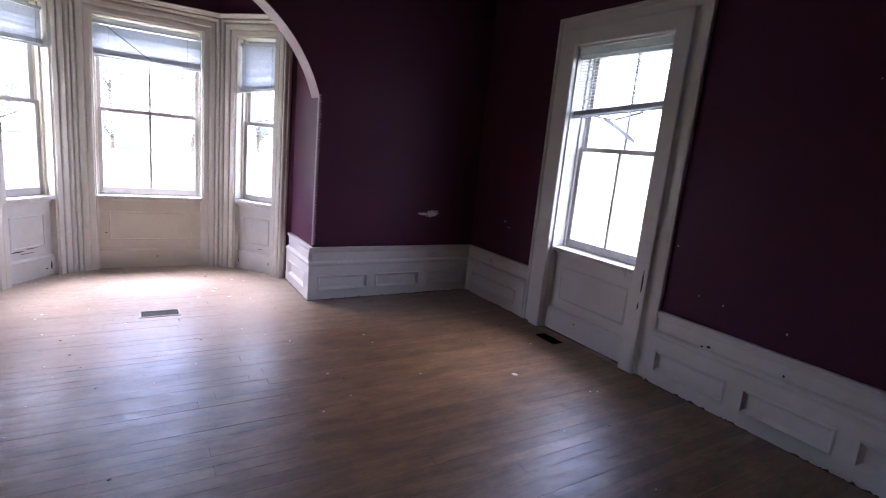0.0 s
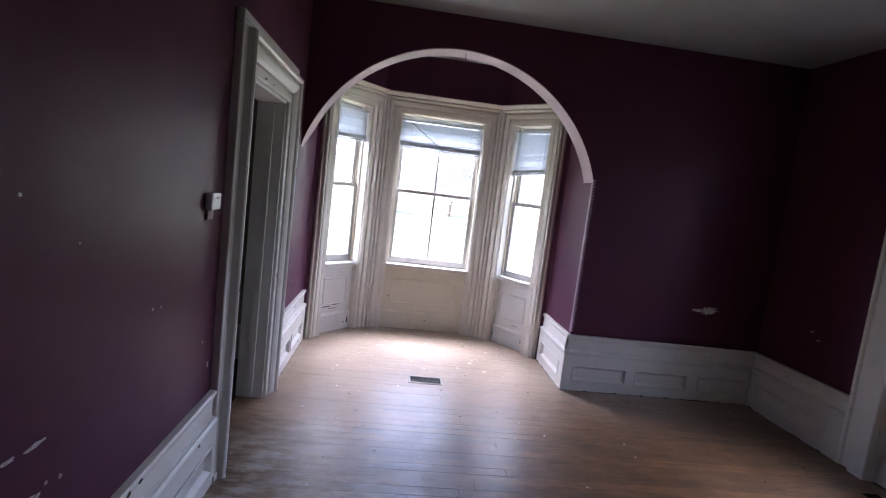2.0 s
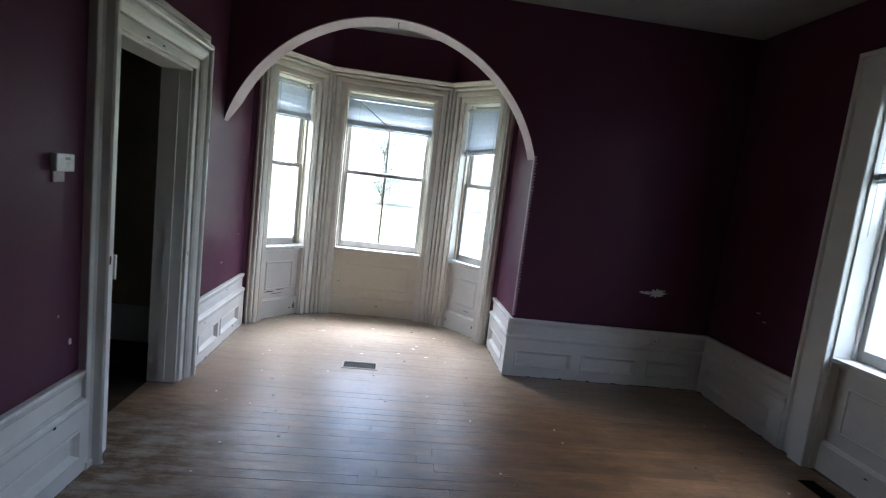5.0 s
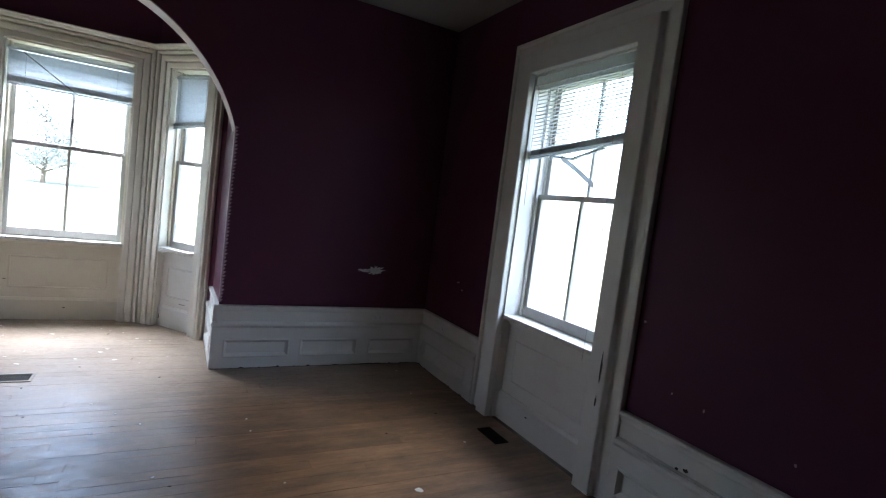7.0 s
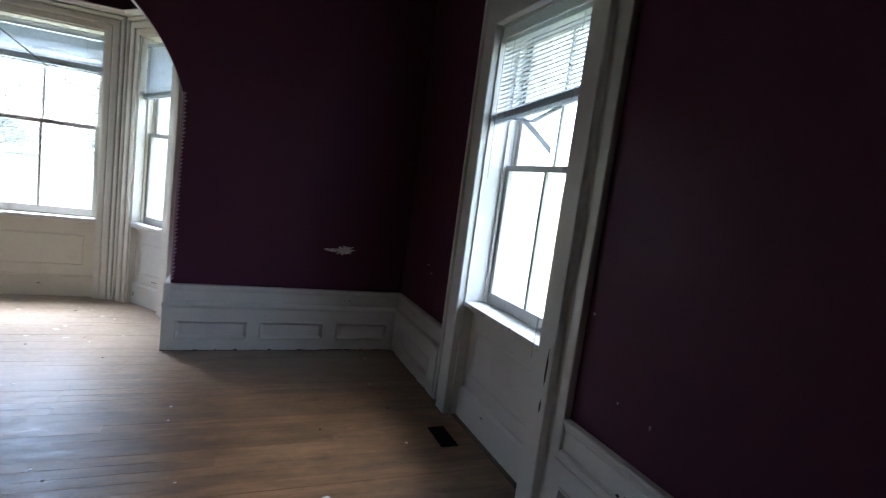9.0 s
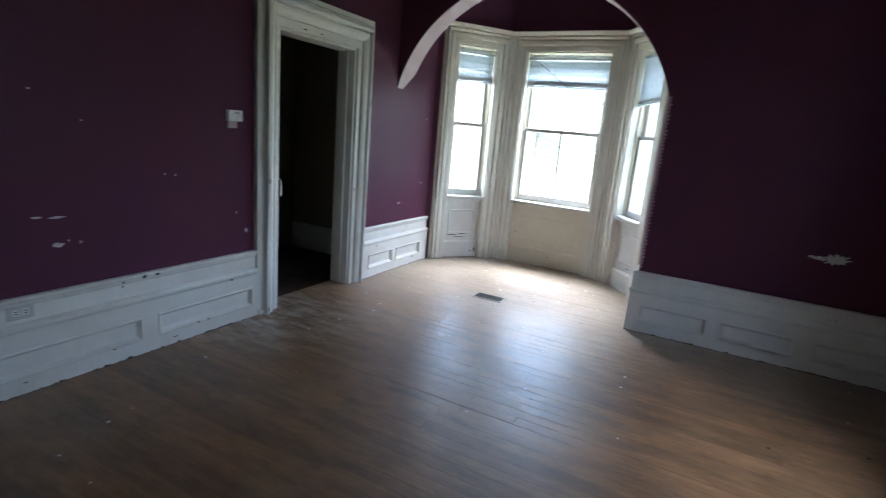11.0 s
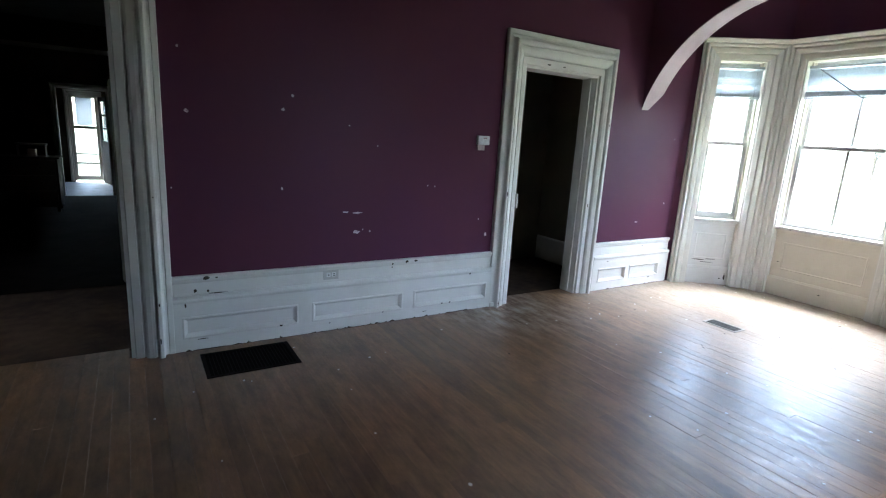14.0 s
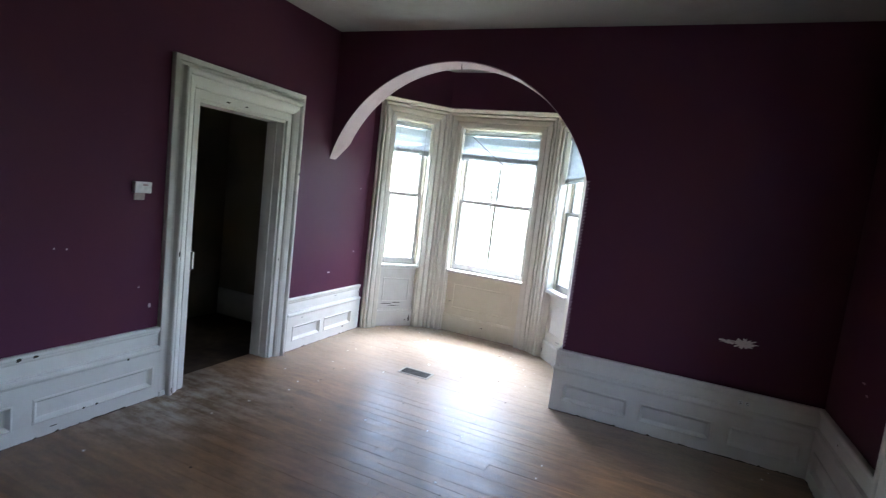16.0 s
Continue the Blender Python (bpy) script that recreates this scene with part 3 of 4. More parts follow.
# ---- openings with casings ----
def doorway(name, m, u0, u1, z1, depth, width, label, stop=True, out=1.0, tall=1.0):
    root = thing(name, m, label, "doorway", kind="structure")
    casing(root, u0, u1, FL, z1, width, out, tall=tall)
    part("jamb", boxes(((u0 - 0.001, -depth - 0.02, FL), (u0 + 0.022, 0.012, z1))), CHIP, root)
    part("jamb", boxes(((u1 - 0.022, -depth - 0.02, FL), (u1 + 0.001, 0.012, z1))), CHIP, root)
    part("head_jamb", boxes(((u0 + 0.022, -depth - 0.02, z1 - 0.022), (u1 - 0.022, 0.012, z1 + 0.001))), CHIP, root)
    if stop:
        part("door_stop", boxes(((u0 + 0.022, -0.10, 0), (u0 + 0.034, -0.06, z1 - 0.022))), WHITE, root)
        part("door_stop", boxes(((u1 - 0.034, -0.10, 0), (u1 - 0.022, -0.06, z1 - 0.022))), WHITE, root)
    return root


d1 = doorway("door_1", WEST, -DOOR[1], -DOOR[0], DOOR[2], 0.16, 0.215, "white moulded doorway casing with chipped edges, no door hung", tall=1.25)
part("strike_plate", boxes(((-DOOR[0] - 0.034, -0.03, 0.915), (-DOOR[0] - 0.020, 0.034, 1.045)), bevel=0.002), WHITE, d1, "painted-over strike plate")
part("plinth_block", boxes(((-DOOR[0] + 0.14, 0.0, FL), (-DOOR[0] + 0.205, 0.050, 0.018)), bevel=0.004), CHIP, d1)
d2 = doorway("door_2", WEST, -HALL[1], -HALL[0], HALL[2], 0.16, 0.232, "wide white moulded cased opening to a dark hall", stop=False)


# ---- windows ----
def sash(parent, u0, u1, z0, z1, d, meeting_low, material):
    """A sash of two panes: stiles, rails, an upright bar and its glass."""
    w, th = 0.054, 0.034
    s = thing_part("sash", parent)
    lo_h, hi_h = (0.075, 0.036) if not meeting_low else (0.036, 0.055)
    part("stile", boxes(((u0, d - th, z0), (u0 + w, d, z1)), bevel=0.003), material, s)
    part("stile", boxes(((u1 - w, d - th, z0), (u1, d, z1)), bevel=0.003), material, s)
    part("bottom_rail", boxes(((u0 + w, d - th, z0), (u1 - w, d, z0 + lo_h)), bevel=0.003), material, s)
    part("top_rail", boxes(((u0 + w, d - th, z1 - hi_h), (u1 - w, d, z1)), bevel=0.003), material, s)
    mid = (u0 + u1) / 2
    if u1 - u0 > 0.7:
        part("glazing_bar", boxes(((mid - 0.012, d - th + 0.006, z0 + lo_h), (mid + 0.012, d - 0.004, z1 - hi_h)), bevel=0.003), material, s)
        spans = ((u0 + w, mid - 0.012), (mid + 0.012, u1 - w))
    else:
        spans = ((u0 + w, u1 - w),)
    for a, b in spans:
        g = part("pane", boxes(((a - 0.004, d - 0.020, z0 + lo_h - 0.004), (b + 0.004, d - 0.017, z1 - hi_h + 0.004))), GLASS, s)
        g.visible_shadow = False


def thing_part(name, parent):
    """A small hidden core to which a sash's pieces belong."""
    ob = new(name)
    ob.empty_display_size = 0.05
    ob.parent = parent
    return ob


def window(name, m, u0, u1, sill, head, label, width, out, trim, apron_trim, meet, depth=0.16, back=0.305, cap=True, panel=True, sides=(True, True), cap_ends=(0, 0), leg_trim=None):
    root = thing(name, m, label, "window", kind="structure")
    casing(root, u0, u1, FL, head, width, out, leg_trim or trim, *sides, broad=BAY_CASING if cap else BROAD, head_material=trim)
    if cap:
        k = width / 0.19
        prof = [(0, head + width * 0.86), (0, head + width + 0.016), (0.10 * out, head + width + 0.016), (0.104 * out, head + width + 0.006), (0.092 * out, head + width - 0.004), (0.084 * out, head + width - 0.020), (0.070 * out, head + width * 0.86)]
        part("cap_moulding", run(prof, u0 - width - cap_ends[0], u1 + width + cap_ends[1]), trim, root)
    # reveals
    part("jamb", boxes(((u0 - 0.001, -back, FL), (u0 + 0.014, 0.008, head))), leg_trim or trim, root)
    part("jamb", boxes(((u1 - 0.014, -back, FL), (u1 + 0.001, 0.008, head))), leg_trim or trim, root)
    part("head_jamb", boxes(((u0 + 0.014, -back, head - 0.014), (u1 - 0.014, 0.008, head + 0.001))), trim, root)
    for a, b in ((u0 + 0.014, u0 + 0.034), (u1 - 0.034, u1 - 0.014)):
        part("inner_stop", boxes(((a, -depth + 0.062, sill + 0.022), (b, -depth + 0.082, head - 0.014)), bevel=0.003), trim, root)
        part("parting_bead", boxes(((a, -depth + 0.012, sill + 0.022), (b - 0.006 if a < (u0 + u1) / 2 else b, -depth + 0.022, head - 0.014))), trim, root)
    part("window_sill", boxes(((u0 + 0.002, -back - 0.03, sill - 0.012), (u1 - 0.002, 0.012, sill + 0.020)), bevel=0.006), SILLPAINT, root)
    a, b = u0 + 0.016, u1 - 0.016
    sash(root, a, b, sill + 0.022, meet + 0.016, -depth + 0.058, False, SASHPAINT)
    sash(root, a, b, meet - 0.014, head - 0.016, -depth + 0.010, True, SASHPAINT)
    # apron below the sill
    part("apron", boxes(((u0 + 0.014, -0.10, FL), (u1 - 0.014, -0.062, sill - 0.012))), apron_trim, root)
    zt = sill - 0.16
    part("apron_rail", boxes(((u0 + 0.014, -0.0625, sill - 0.05), (u1 - 0.014, -0.044, sill - 0.012)), bevel=0.004), apron_trim, root)
    part("apron_base", run([(-0.063, FL), (-0.063, 0.19), (-0.050, 0.19), (-0.044, 0.178), (-0.036, 0.168), (-0.036, FL)], u0 + 0.014, u1 - 0.014), apron_trim, root)
    if panel:
        w = u1 - u0
        ins = 0.11 if w > 0.7 else 0.085
        part("sunk_panel", panel_frame(u0 + ins, u1 - ins, 0.285, zt, -0.062, -0.076, 0.035), apron_trim, root)
    return root


def seg(p, q):
    """A frame on a bay wall from p to q, u from p; d into the room."""
    d = Vector((q[0] - p[0], q[1] - p[1], 0)).normalized()
    n = Vector((0, 0, 1)).cross(d)          # into the room when u runs along d
    return Matrix(((d.x, n.x, 0, p[0]), (d.y, n.y, 0, p[1]), (0, 0, 1, 0), (0, 0, 0, 1))), (Vector(q) - Vector(p)).length


SILL, HEAD, MEET = 0.745, 2.53, 1.635
# seen from inside the bay's walls run from its east corner to its west one
BAYS = [(BAY[3], BAY[2]), (BAY[2], BAY[1]), (BAY[1], BAY[0])]
for n, (p, q) in enumerate(BAYS):
    m, ln = seg(p, q)
    if n == 1:
        a, b = ln / 2 - 0.50, ln / 2 + 0.50
    else:
        a, b = (ln - 0.70, ln - 0.19) if n == 0 else (0.19, 0.70)
    name = ("bay_wall_east", "bay_wall_middle", "bay_wall_west")[n]
    panel_wall(name, m, ln + (0.10 if n != 0 else 0.10), 0, H, 0.30, [(a, b, -0.05, HEAD)], PLUM, "plum painted wall of the window bay", u0=-0.10, outer=SIDING)
    window("window_%d" % (n + 1), m, a, b, SILL, HEAD, "tall white double-hung sash window in the bay" if n == 1 else "narrow white double-hung sash window in the bay",
           0.19, 1.0, CREAM, CREAM if n == 1 else WHITE, MEET, cap_ends=(0.0, 0.0), leg_trim=OFFWHITE)
    # ribbed corner posts where the bay turns
for (x, y) in (BAY[1], BAY[2]):
    post = tube([(x, y - 0.012, FL), (x, y - 0.012, 2.70)], 0.034, 14)
    tagged(put("trim_bay_post", post, OFFWHITE), "rounded off-white corner bead of the window bay", "trim", kind="structure")

we = window("window_4", EAST, *WIN_E, "tall white double-hung sash window with a panelled apron", 0.255, 1.15, WHITE, WHITE, 1.685, depth=0.205, back=0.365, cap=False)

w1 = bpy.data.objects["window_1"]
lo = part("loose_sill_strip", loft([[(u, d, z), (u, d + 0.07, z - 0.004), (u, d + 0.07, z + 0.008), (u, d, z + 0.012)] for u, d, z in ((0.24, -0.02, 0.772), (0.45, -0.03, 0.770), (0.70, -0.05, 0.776))]), WHITE, w1, "loose white strip lying askew on the sill")


# ---- venetian blinds ----
def blind(name, m, u0, u1, top, bottom, d, label, closed, stack, droop=0.0, pitch=0.021, wand=None, extra=None):
    root = thing(name, m, label, "blind", group="window blinds")
    part("head_rail", boxes(((u0, d - 0.014, top - 0.030), (u1, d + 0.014, top)), bevel=0.003), BLIND, root)
    z = top - 0.034
    ang = radians(52 if closed else 0)
    w = 0.0125
    mid = (u0 + u1) / 2
    rr = random.Random(len(name) + int(u0 * 100))
    bot = bottom + stack
    n = max(int((z - bot) / pitch), 1)
    for i in range(n):
        f = (i + 0.5) / n
        zz = z - (z - bot) * f
        a = ang + (rr.uniform(-0.16, 0.16) if closed else rr.uniform(-0.03, 0.03))
        tilt = droop * f + rr.uniform(-0.0006, 0.0006)
        c, s = math.cos(a) * w, math.sin(a) * w
        rings = []
        for u, e in ((u0 + 0.006, -1), (mid, 0), (u1 - 0.006, 1)):
            h = zz + e * tilt
            rings.append([(u, d - c, h - s), (u, d - 0.001, h + 0.0015), (u, d + c, h + s), (u, d + 0.0004, h + 0.0003)])
        part("slat", loft(rings), BLIND, root)
    k = max(int(stack / 0.0065), 1)
    for i in range(k):
        zz = bottom + 0.022 + (stack - 0.022) * i / k
        e = droop
        rings = [[(u, d - 0.0125, zz + s * e), (u, d - 0.0115, zz + s * e + 0.0062), (u, d + 0.0125, zz + s * e + 0.0062), (u, d + 0.0115, zz + s * e)] for u, s in ((u0 + 0.006, -1), (u1 - 0.006, 1))]
        part("slat", loft(rings), BLIND, root)
    rings = [[(u, d - 0.013, bottom + s * droop), (u, d + 0.013, bottom + s * droop), (u, d + 0.011, bottom + s * droop + 0.018), (u, d - 0.011, bottom + s * droop + 0.018)] for u, s in ((u0 + 0.004, -1), (u1 - 0.004, 1))]
    part("bottom_rail", loft(rings), BLIND, root)
    for f in (0.14, 0.86):
        u = u0 + (u1 - u0) * f
        part("ladder_cord", tube([(u, d + 0.014, top - 0.03), (u, d + 0.014, bottom + 0.01 + (2 * f - 1) * droop)], 0.0014, 5), CORD, root)
    if wand:
        part("tilt_wand", tube(wand, 0.006, 6), CORD, root, "clear plastic tilt wand hanging askew")
    if extra:
        extra(root)
    return root


mE, lE = seg(*BAYS[0])
mM, lM = seg(*BAYS[1])
mW, lW = seg(*BAYS[2])
blind("venetian_blind", mM, lM / 2 - 0.485, lM / 2 + 0.485, 2.47, 2.13, -0.05, "grey vinyl mini blind half drawn up, slats closed", True, 0.075, 0.004,
      wand=[(lM / 2 + 0.364, -0.02, 2.425), (lM / 2 + 0.05, 0.0, 2.20), (lM / 2 - 0.297, 0.0, 1.965)])
blind("venetian_blind", mW, 0.205, 0.685, 2.47, 2.12, -0.05, "grey vinyl mini blind half drawn up, slats closed", True, 0.06, -0.008)
blind("venetian_blind", mE, lE - 0.685, lE - 0.205, 2.47, 1.98, -0.05, "grey vinyl mini blind hanging unevenly, slats closed", True, 0.05, -0.022)


def broken_slats(root):
    part("broken_slat", loft([[(u, d, z), (u, d + 0.004, z + 0.001), (u, d + 0.006, z - 0.034), (u, d + 0.002, z - 0.035)] for u, d, z in ((3.30, -0.03, 1.965), (3.11, -0.01, 1.875), (2.92, 0.01, 1.775))]), BLIND, root, "snapped slat dangling below the rail")
    part("broken_slat", loft([[(u, d, z), (u, d + 0.02, z + 0.003), (u, d + 0.02, z - 0.010), (u, d, z - 0.012)] for u, d, z in ((3.40, -0.035, 1.965), (3.18, -0.025, 1.935), (2.90, -0.02, 1.995))]), BLIND, root, "bent slat under the rail")
    part("pull_cord", tube([(3.63, -0.012, 2.44), (3.632, -0.012, 2.0), (3.62, -0.01, 1.60)], 0.002, 5), CORD, root)
    part("pull_cord", tube([(2.82, -0.012, 1.97), (2.815, -0.01, 1.2), (2.80, 0.016, 0.70)], 0.0018, 5), CORD, root)


blind("venetian_blind", EAST, 2.715, 3.655, 2.475, 1.98, -0.03, "grey vinyl mini blind, slats open, broken slats dangling", False, 0.06, -0.036, pitch=0.025, extra=broken_slats)
vb = part("valance", boxes(((2.716, -0.016, 2.475), (3.656, 0.0, 2.538)), bevel=0.004), BLIND, we)


# ---- floor ----
bm = bmesh.new()
box(bm, (-0.16, YS - 0.2, -0.10), (XE + 0.36, YN + 0.1, FL - 0.012))
box(bm, (-0.16, YN + 0.1, -0.10), (JAMB + 0.25, 6.9, FL - 0.012))
fl = tagged(put("floor", bm, GAP), "old narrow pine floorboards, worn varnish, dusty and scuffed", "floor", kind="structure")


# ---- closet behind the doorway ----
panel_wall("closet_wall_north", wall_frame(0, 5.06, 0, -1), 1.6, 0, H, 0.1, [], CLOSET, "dingy beige closet wall in shade", u0=0.161)
panel_wall("closet_wall_west", wall_frame(-1.48, 0, 1, 0), -2.6, 0, H, 0.1, [], CLOSET, "dingy beige closet wall", u0=-5.06)
panel_wall("closet_wall_south", wall_frame(0, 2.65, 0, 1), -0.161, 0, H, 0.1, [], CLOSET, "dingy beige closet wall", u0=-1.48)
bm = boxes(((-1.6, 2.6, H), (-0.161, 5.15, H + 0.1)))
tagged(put("ceiling_closet", bm, CEIL), "closet ceiling in the same greyed paint", "ceiling", kind="structure")
bm = boxes(((-1.6, 2.55, -0.06), (-0.161, 5.15, FL - 0.002)))
tagged(put("floor_closet", bm, HALLFLOOR), "dull grey-brown closet floor", "floor", kind="structure")
root = thing("baseboard_closet", wall_frame(0, 5.06, 0, -1), "tall painted closet baseboard", "baseboard", kind="structure")
part("board", run([(0, FL), (0, 0.29), (0.012, 0.29), (0.02, 0.27), (0.02, FL)], 0.17, 1.47), SASHPAINT, root)

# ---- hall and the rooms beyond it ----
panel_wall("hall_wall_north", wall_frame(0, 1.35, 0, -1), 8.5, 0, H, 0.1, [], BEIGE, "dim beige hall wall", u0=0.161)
# unseen opening in this wall, added to let sky light into the hall
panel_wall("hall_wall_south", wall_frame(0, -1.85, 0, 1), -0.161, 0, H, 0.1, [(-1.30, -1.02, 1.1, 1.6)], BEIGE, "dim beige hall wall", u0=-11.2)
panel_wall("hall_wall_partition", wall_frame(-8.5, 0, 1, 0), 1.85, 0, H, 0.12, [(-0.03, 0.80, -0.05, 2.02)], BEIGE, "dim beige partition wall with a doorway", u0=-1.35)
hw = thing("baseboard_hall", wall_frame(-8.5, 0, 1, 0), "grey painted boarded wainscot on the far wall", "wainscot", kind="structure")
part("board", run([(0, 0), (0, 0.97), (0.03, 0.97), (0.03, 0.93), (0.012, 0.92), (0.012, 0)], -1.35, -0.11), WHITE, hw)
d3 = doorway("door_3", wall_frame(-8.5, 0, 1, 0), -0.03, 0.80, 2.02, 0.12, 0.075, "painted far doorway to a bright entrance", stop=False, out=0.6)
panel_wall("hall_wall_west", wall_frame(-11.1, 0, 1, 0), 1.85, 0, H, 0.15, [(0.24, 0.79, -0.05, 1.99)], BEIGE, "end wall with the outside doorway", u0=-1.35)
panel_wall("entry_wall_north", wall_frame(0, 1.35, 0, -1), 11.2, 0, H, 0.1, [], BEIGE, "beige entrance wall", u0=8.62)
d4 = thing("door_4", wall_frame(-11.1, 0, 1, 0), "bright glazed storm door in the end wall", "door", kind="structure")
casing(d4, 0.24, 0.79, 0, 1.99, 0.09, 0.5)
part("stile", boxes(((0.24, -0.09, 0.02), (0.30, -0.05, 1.99)), bevel=0.004), WHITE, d4)
part("stile", boxes(((0.73, -0.09, 0.02), (0.79, -0.05, 1.99)), bevel=0.004), WHITE, d4)
for z0, z1 in ((0.02, 0.12), (0.40, 0.44), (0.62, 0.65), (1.22, 1.28), (1.92, 1.99)):
    part("rail", boxes(((0.30, -0.085, z0), (0.73, -0.055, z1)), bevel=0.003), WHITE, d4)
g = part("pane", boxes(((0.30, -0.072, 0.12), (0.73, -0.069, 1.92))), DIMGLASS, d4)
part("curtain", boxes(((0.36, -0.050, 1.30), (0.67, -0.046, 1.92))), CURTAIN, d4, "grey half curtain across the upper pane")
leaf = thing("open_door", pose(-11.02, -0.21, FL, 0, 0, 14), "black entrance door with small panes, standing open", "door")
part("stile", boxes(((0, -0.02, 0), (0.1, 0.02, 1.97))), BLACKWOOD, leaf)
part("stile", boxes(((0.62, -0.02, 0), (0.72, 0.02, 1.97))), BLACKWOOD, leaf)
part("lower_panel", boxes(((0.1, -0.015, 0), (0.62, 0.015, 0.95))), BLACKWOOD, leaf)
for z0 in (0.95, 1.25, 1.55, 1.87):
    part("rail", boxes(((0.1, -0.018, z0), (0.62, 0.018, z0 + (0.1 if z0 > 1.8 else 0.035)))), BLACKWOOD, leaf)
for z0, z1 in ((0.985, 1.25), (1.285, 1.55), (1.585, 1.87)):
    part("pane", boxes(((0.1, -0.003, z0), (0.62, 0.003, z1))), GLASS, leaf)
bm = boxes(((-8.6, -2.7, H), (-0.161, 1.45, H + 0.1)), ((-11.25, -2.7, H), (-8.6, 1.45, H + 0.1)))
tagged(put("ceiling_hall", bm, CEIL), "dim hall ceiling", "ceiling", kind="structure")
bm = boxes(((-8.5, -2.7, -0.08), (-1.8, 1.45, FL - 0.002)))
tagged(put("floor_back_room", bm, DARKFLOOR), "very dark floor of the back room", "floor", kind="structure")
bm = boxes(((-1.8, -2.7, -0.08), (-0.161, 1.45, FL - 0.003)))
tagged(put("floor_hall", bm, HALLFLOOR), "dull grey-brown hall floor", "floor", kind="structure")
bm = boxes(((-11.3, -2.7, -0.08), (-8.5, 1.45, FL - 0.001)))
tagged(put("floor_entry", bm, ENTRYFLOOR), "entrance floor, paler for the daylight on it", "floor", kind="structure")
pic = thing("trim_picture_rail", wall_frame(-8.5, 0, 1, 0), "dark picture rail high on the far wall", "trim", kind="structure")
part("rail", run([(0, 2.66), (0, 2.74), (0.03, 2.74), (0.035, 2.71), (0.02, 2.66)], -1.35, 1.8), WHITE, pic)


def fridge():
    root = thing("refrigerator", pose(-1.34, 0.225, FL), "tall cream enamel refrigerator with rounded edges on a black plinth", "refrigerator")
    part("plinth", boxes(((-0.60, 0.02, 0), (0.0, 0.62, 0.14))), VOID, root)
    bm = boxes(((-0.64, 0.0, 0.14), (0.0, 0.64, 1.84)), bevel=0.03)
    part("body", bm, ENAMEL, root)
    part("door", boxes(((0.001, 0.01, 0.17), (0.035, 0.63, 1.82)), bevel=0.012), ENAMEL, root)
    part("handle", boxes(((0.036, 0.55, 0.9), (0.06, 0.58, 1.2)), bevel=0.006), STEEL, root)
    return root


fridge()


def dresser():
    root = thing("dresser", pose(-6.9, -1.17, FL), "dark wooden dresser standing in the unlit back room", "dresser")
    part("body", boxes(((0, -0.34, 0.08), (0.46, 0.52, 0.84)), bevel=0.006), DARKWOOD, root)
    part("top", boxes(((-0.02, -0.37, 0.84), (0.49, 0.55, 0.87)), bevel=0.006), DARKWOOD, root)
    for z0, z1 in ((0.12, 0.34), (0.36, 0.58), (0.60, 0.82)):
        d = part("drawer", boxes(((0.461, -0.31, z0), (0.478, 0.49, z1)), bevel=0.004), DARKWOOD, root)
        for y in (-0.12, 0.30):
            part("knob", boxes(((0.4785, y - 0.015, (z0 + z1) / 2 - 0.015), (0.50, y + 0.015, (z0 + z1) / 2 + 0.015)), bevel=0.006), IRON, d)
    for x in (0.02, 0.40):
        for y in (-0.32, 0.46):
            part("foot", boxes(((x, y, 0), (x + 0.04, y + 0.04, 0.08))), DARKWOOD, root)


dresser()


def tray_rack():
    root = thing("small_rack", pose(-6.62, -0.98, FL + 0.87), "small rack with a pale top on the dresser", "rack")
    part("top", boxes(((-0.12, -0.20, 0.17), (0.12, 0.20, 0.20)), bevel=0.006), PLASTIC, root, "pale top board")
    for y in (-0.18, 0.17):
        part("side", boxes(((-0.11, y, 0), (0.11, y + 0.015, 0.17))), DARKWOOD, root)
    part("box", boxes(((-0.06, -0.05, 0.0), (0.08, 0.06, 0.11)), bevel=0.004), TAN, root)


tray_rack()
lean = thing("leaning_board", pose(-8.30, -0.84, FL, 0, -8, 0), "short pale board leaning by the far doorway", "board")
part("board", boxes(((0, -0.06, 0.0), (0.02, 0.06, 0.42)), bevel=0.003), PLASTIC, lean)
sw = thing("light_switch", wall_frame(-8.5, 0.115, 1, 0), "dark switch plate on the far wall", "switch")
part("plate", boxes(((-0.04, 0.0, 1.22), (0.04, 0.01, 1.36)), bevel=0.003), SLOT, sw)
part("toggle", boxes(((-0.008, 0.01, 1.28), (0.008, 0.022, 1.31))), SLOT, sw)

# ---- fixtures of the room ----
th = thing("thermostat", wall_frame(0, 2.963, 1, 0), "white plastic wall thermostat on an older tan plate", "thermostat")
part("old_plate", boxes(((-0.027, 0.0, 1.424), (0.048, 0.010, 1.48)), bevel=0.003), TAN, th, "tan plate below")
part("housing", boxes(((-0.060, 0.0, 1.472), (0.058, 0.030, 1.548)), bevel=0.005), PLASTIC, th)
part("display", boxes(((-0.03, 0.030, 1.522), (0.005, 0.0312, 1.534))), TAN, th)

ol = thing("wall_outlet", wall_frame(0.018, 1.615, 1, 0), "white duplex outlet set sideways in the wainscot", "outlet")
part("cover_plate", boxes(((-0.060, 0.0, 0.393), (0.060, 0.007, 0.472)), bevel=0.0025), SASHPAINT, ol)
for u in (-0.022, 0.022):
    r = part("receptacle", boxes(((u - 0.016, 0.007, 0.416), (u + 0.016, 0.010, 0.449)), bevel=0.003), PLASTIC, ol)
    part("slot", boxes(((u - 0.009, 0.0101, 0.4235), (u + 0.007, 0.0108, 0.4285))), SLOT, r)
    part("slot", boxes(((u - 0.009, 0.0101, 0.436), (u + 0.007, 0.0108, 0.441))), SLOT, r)

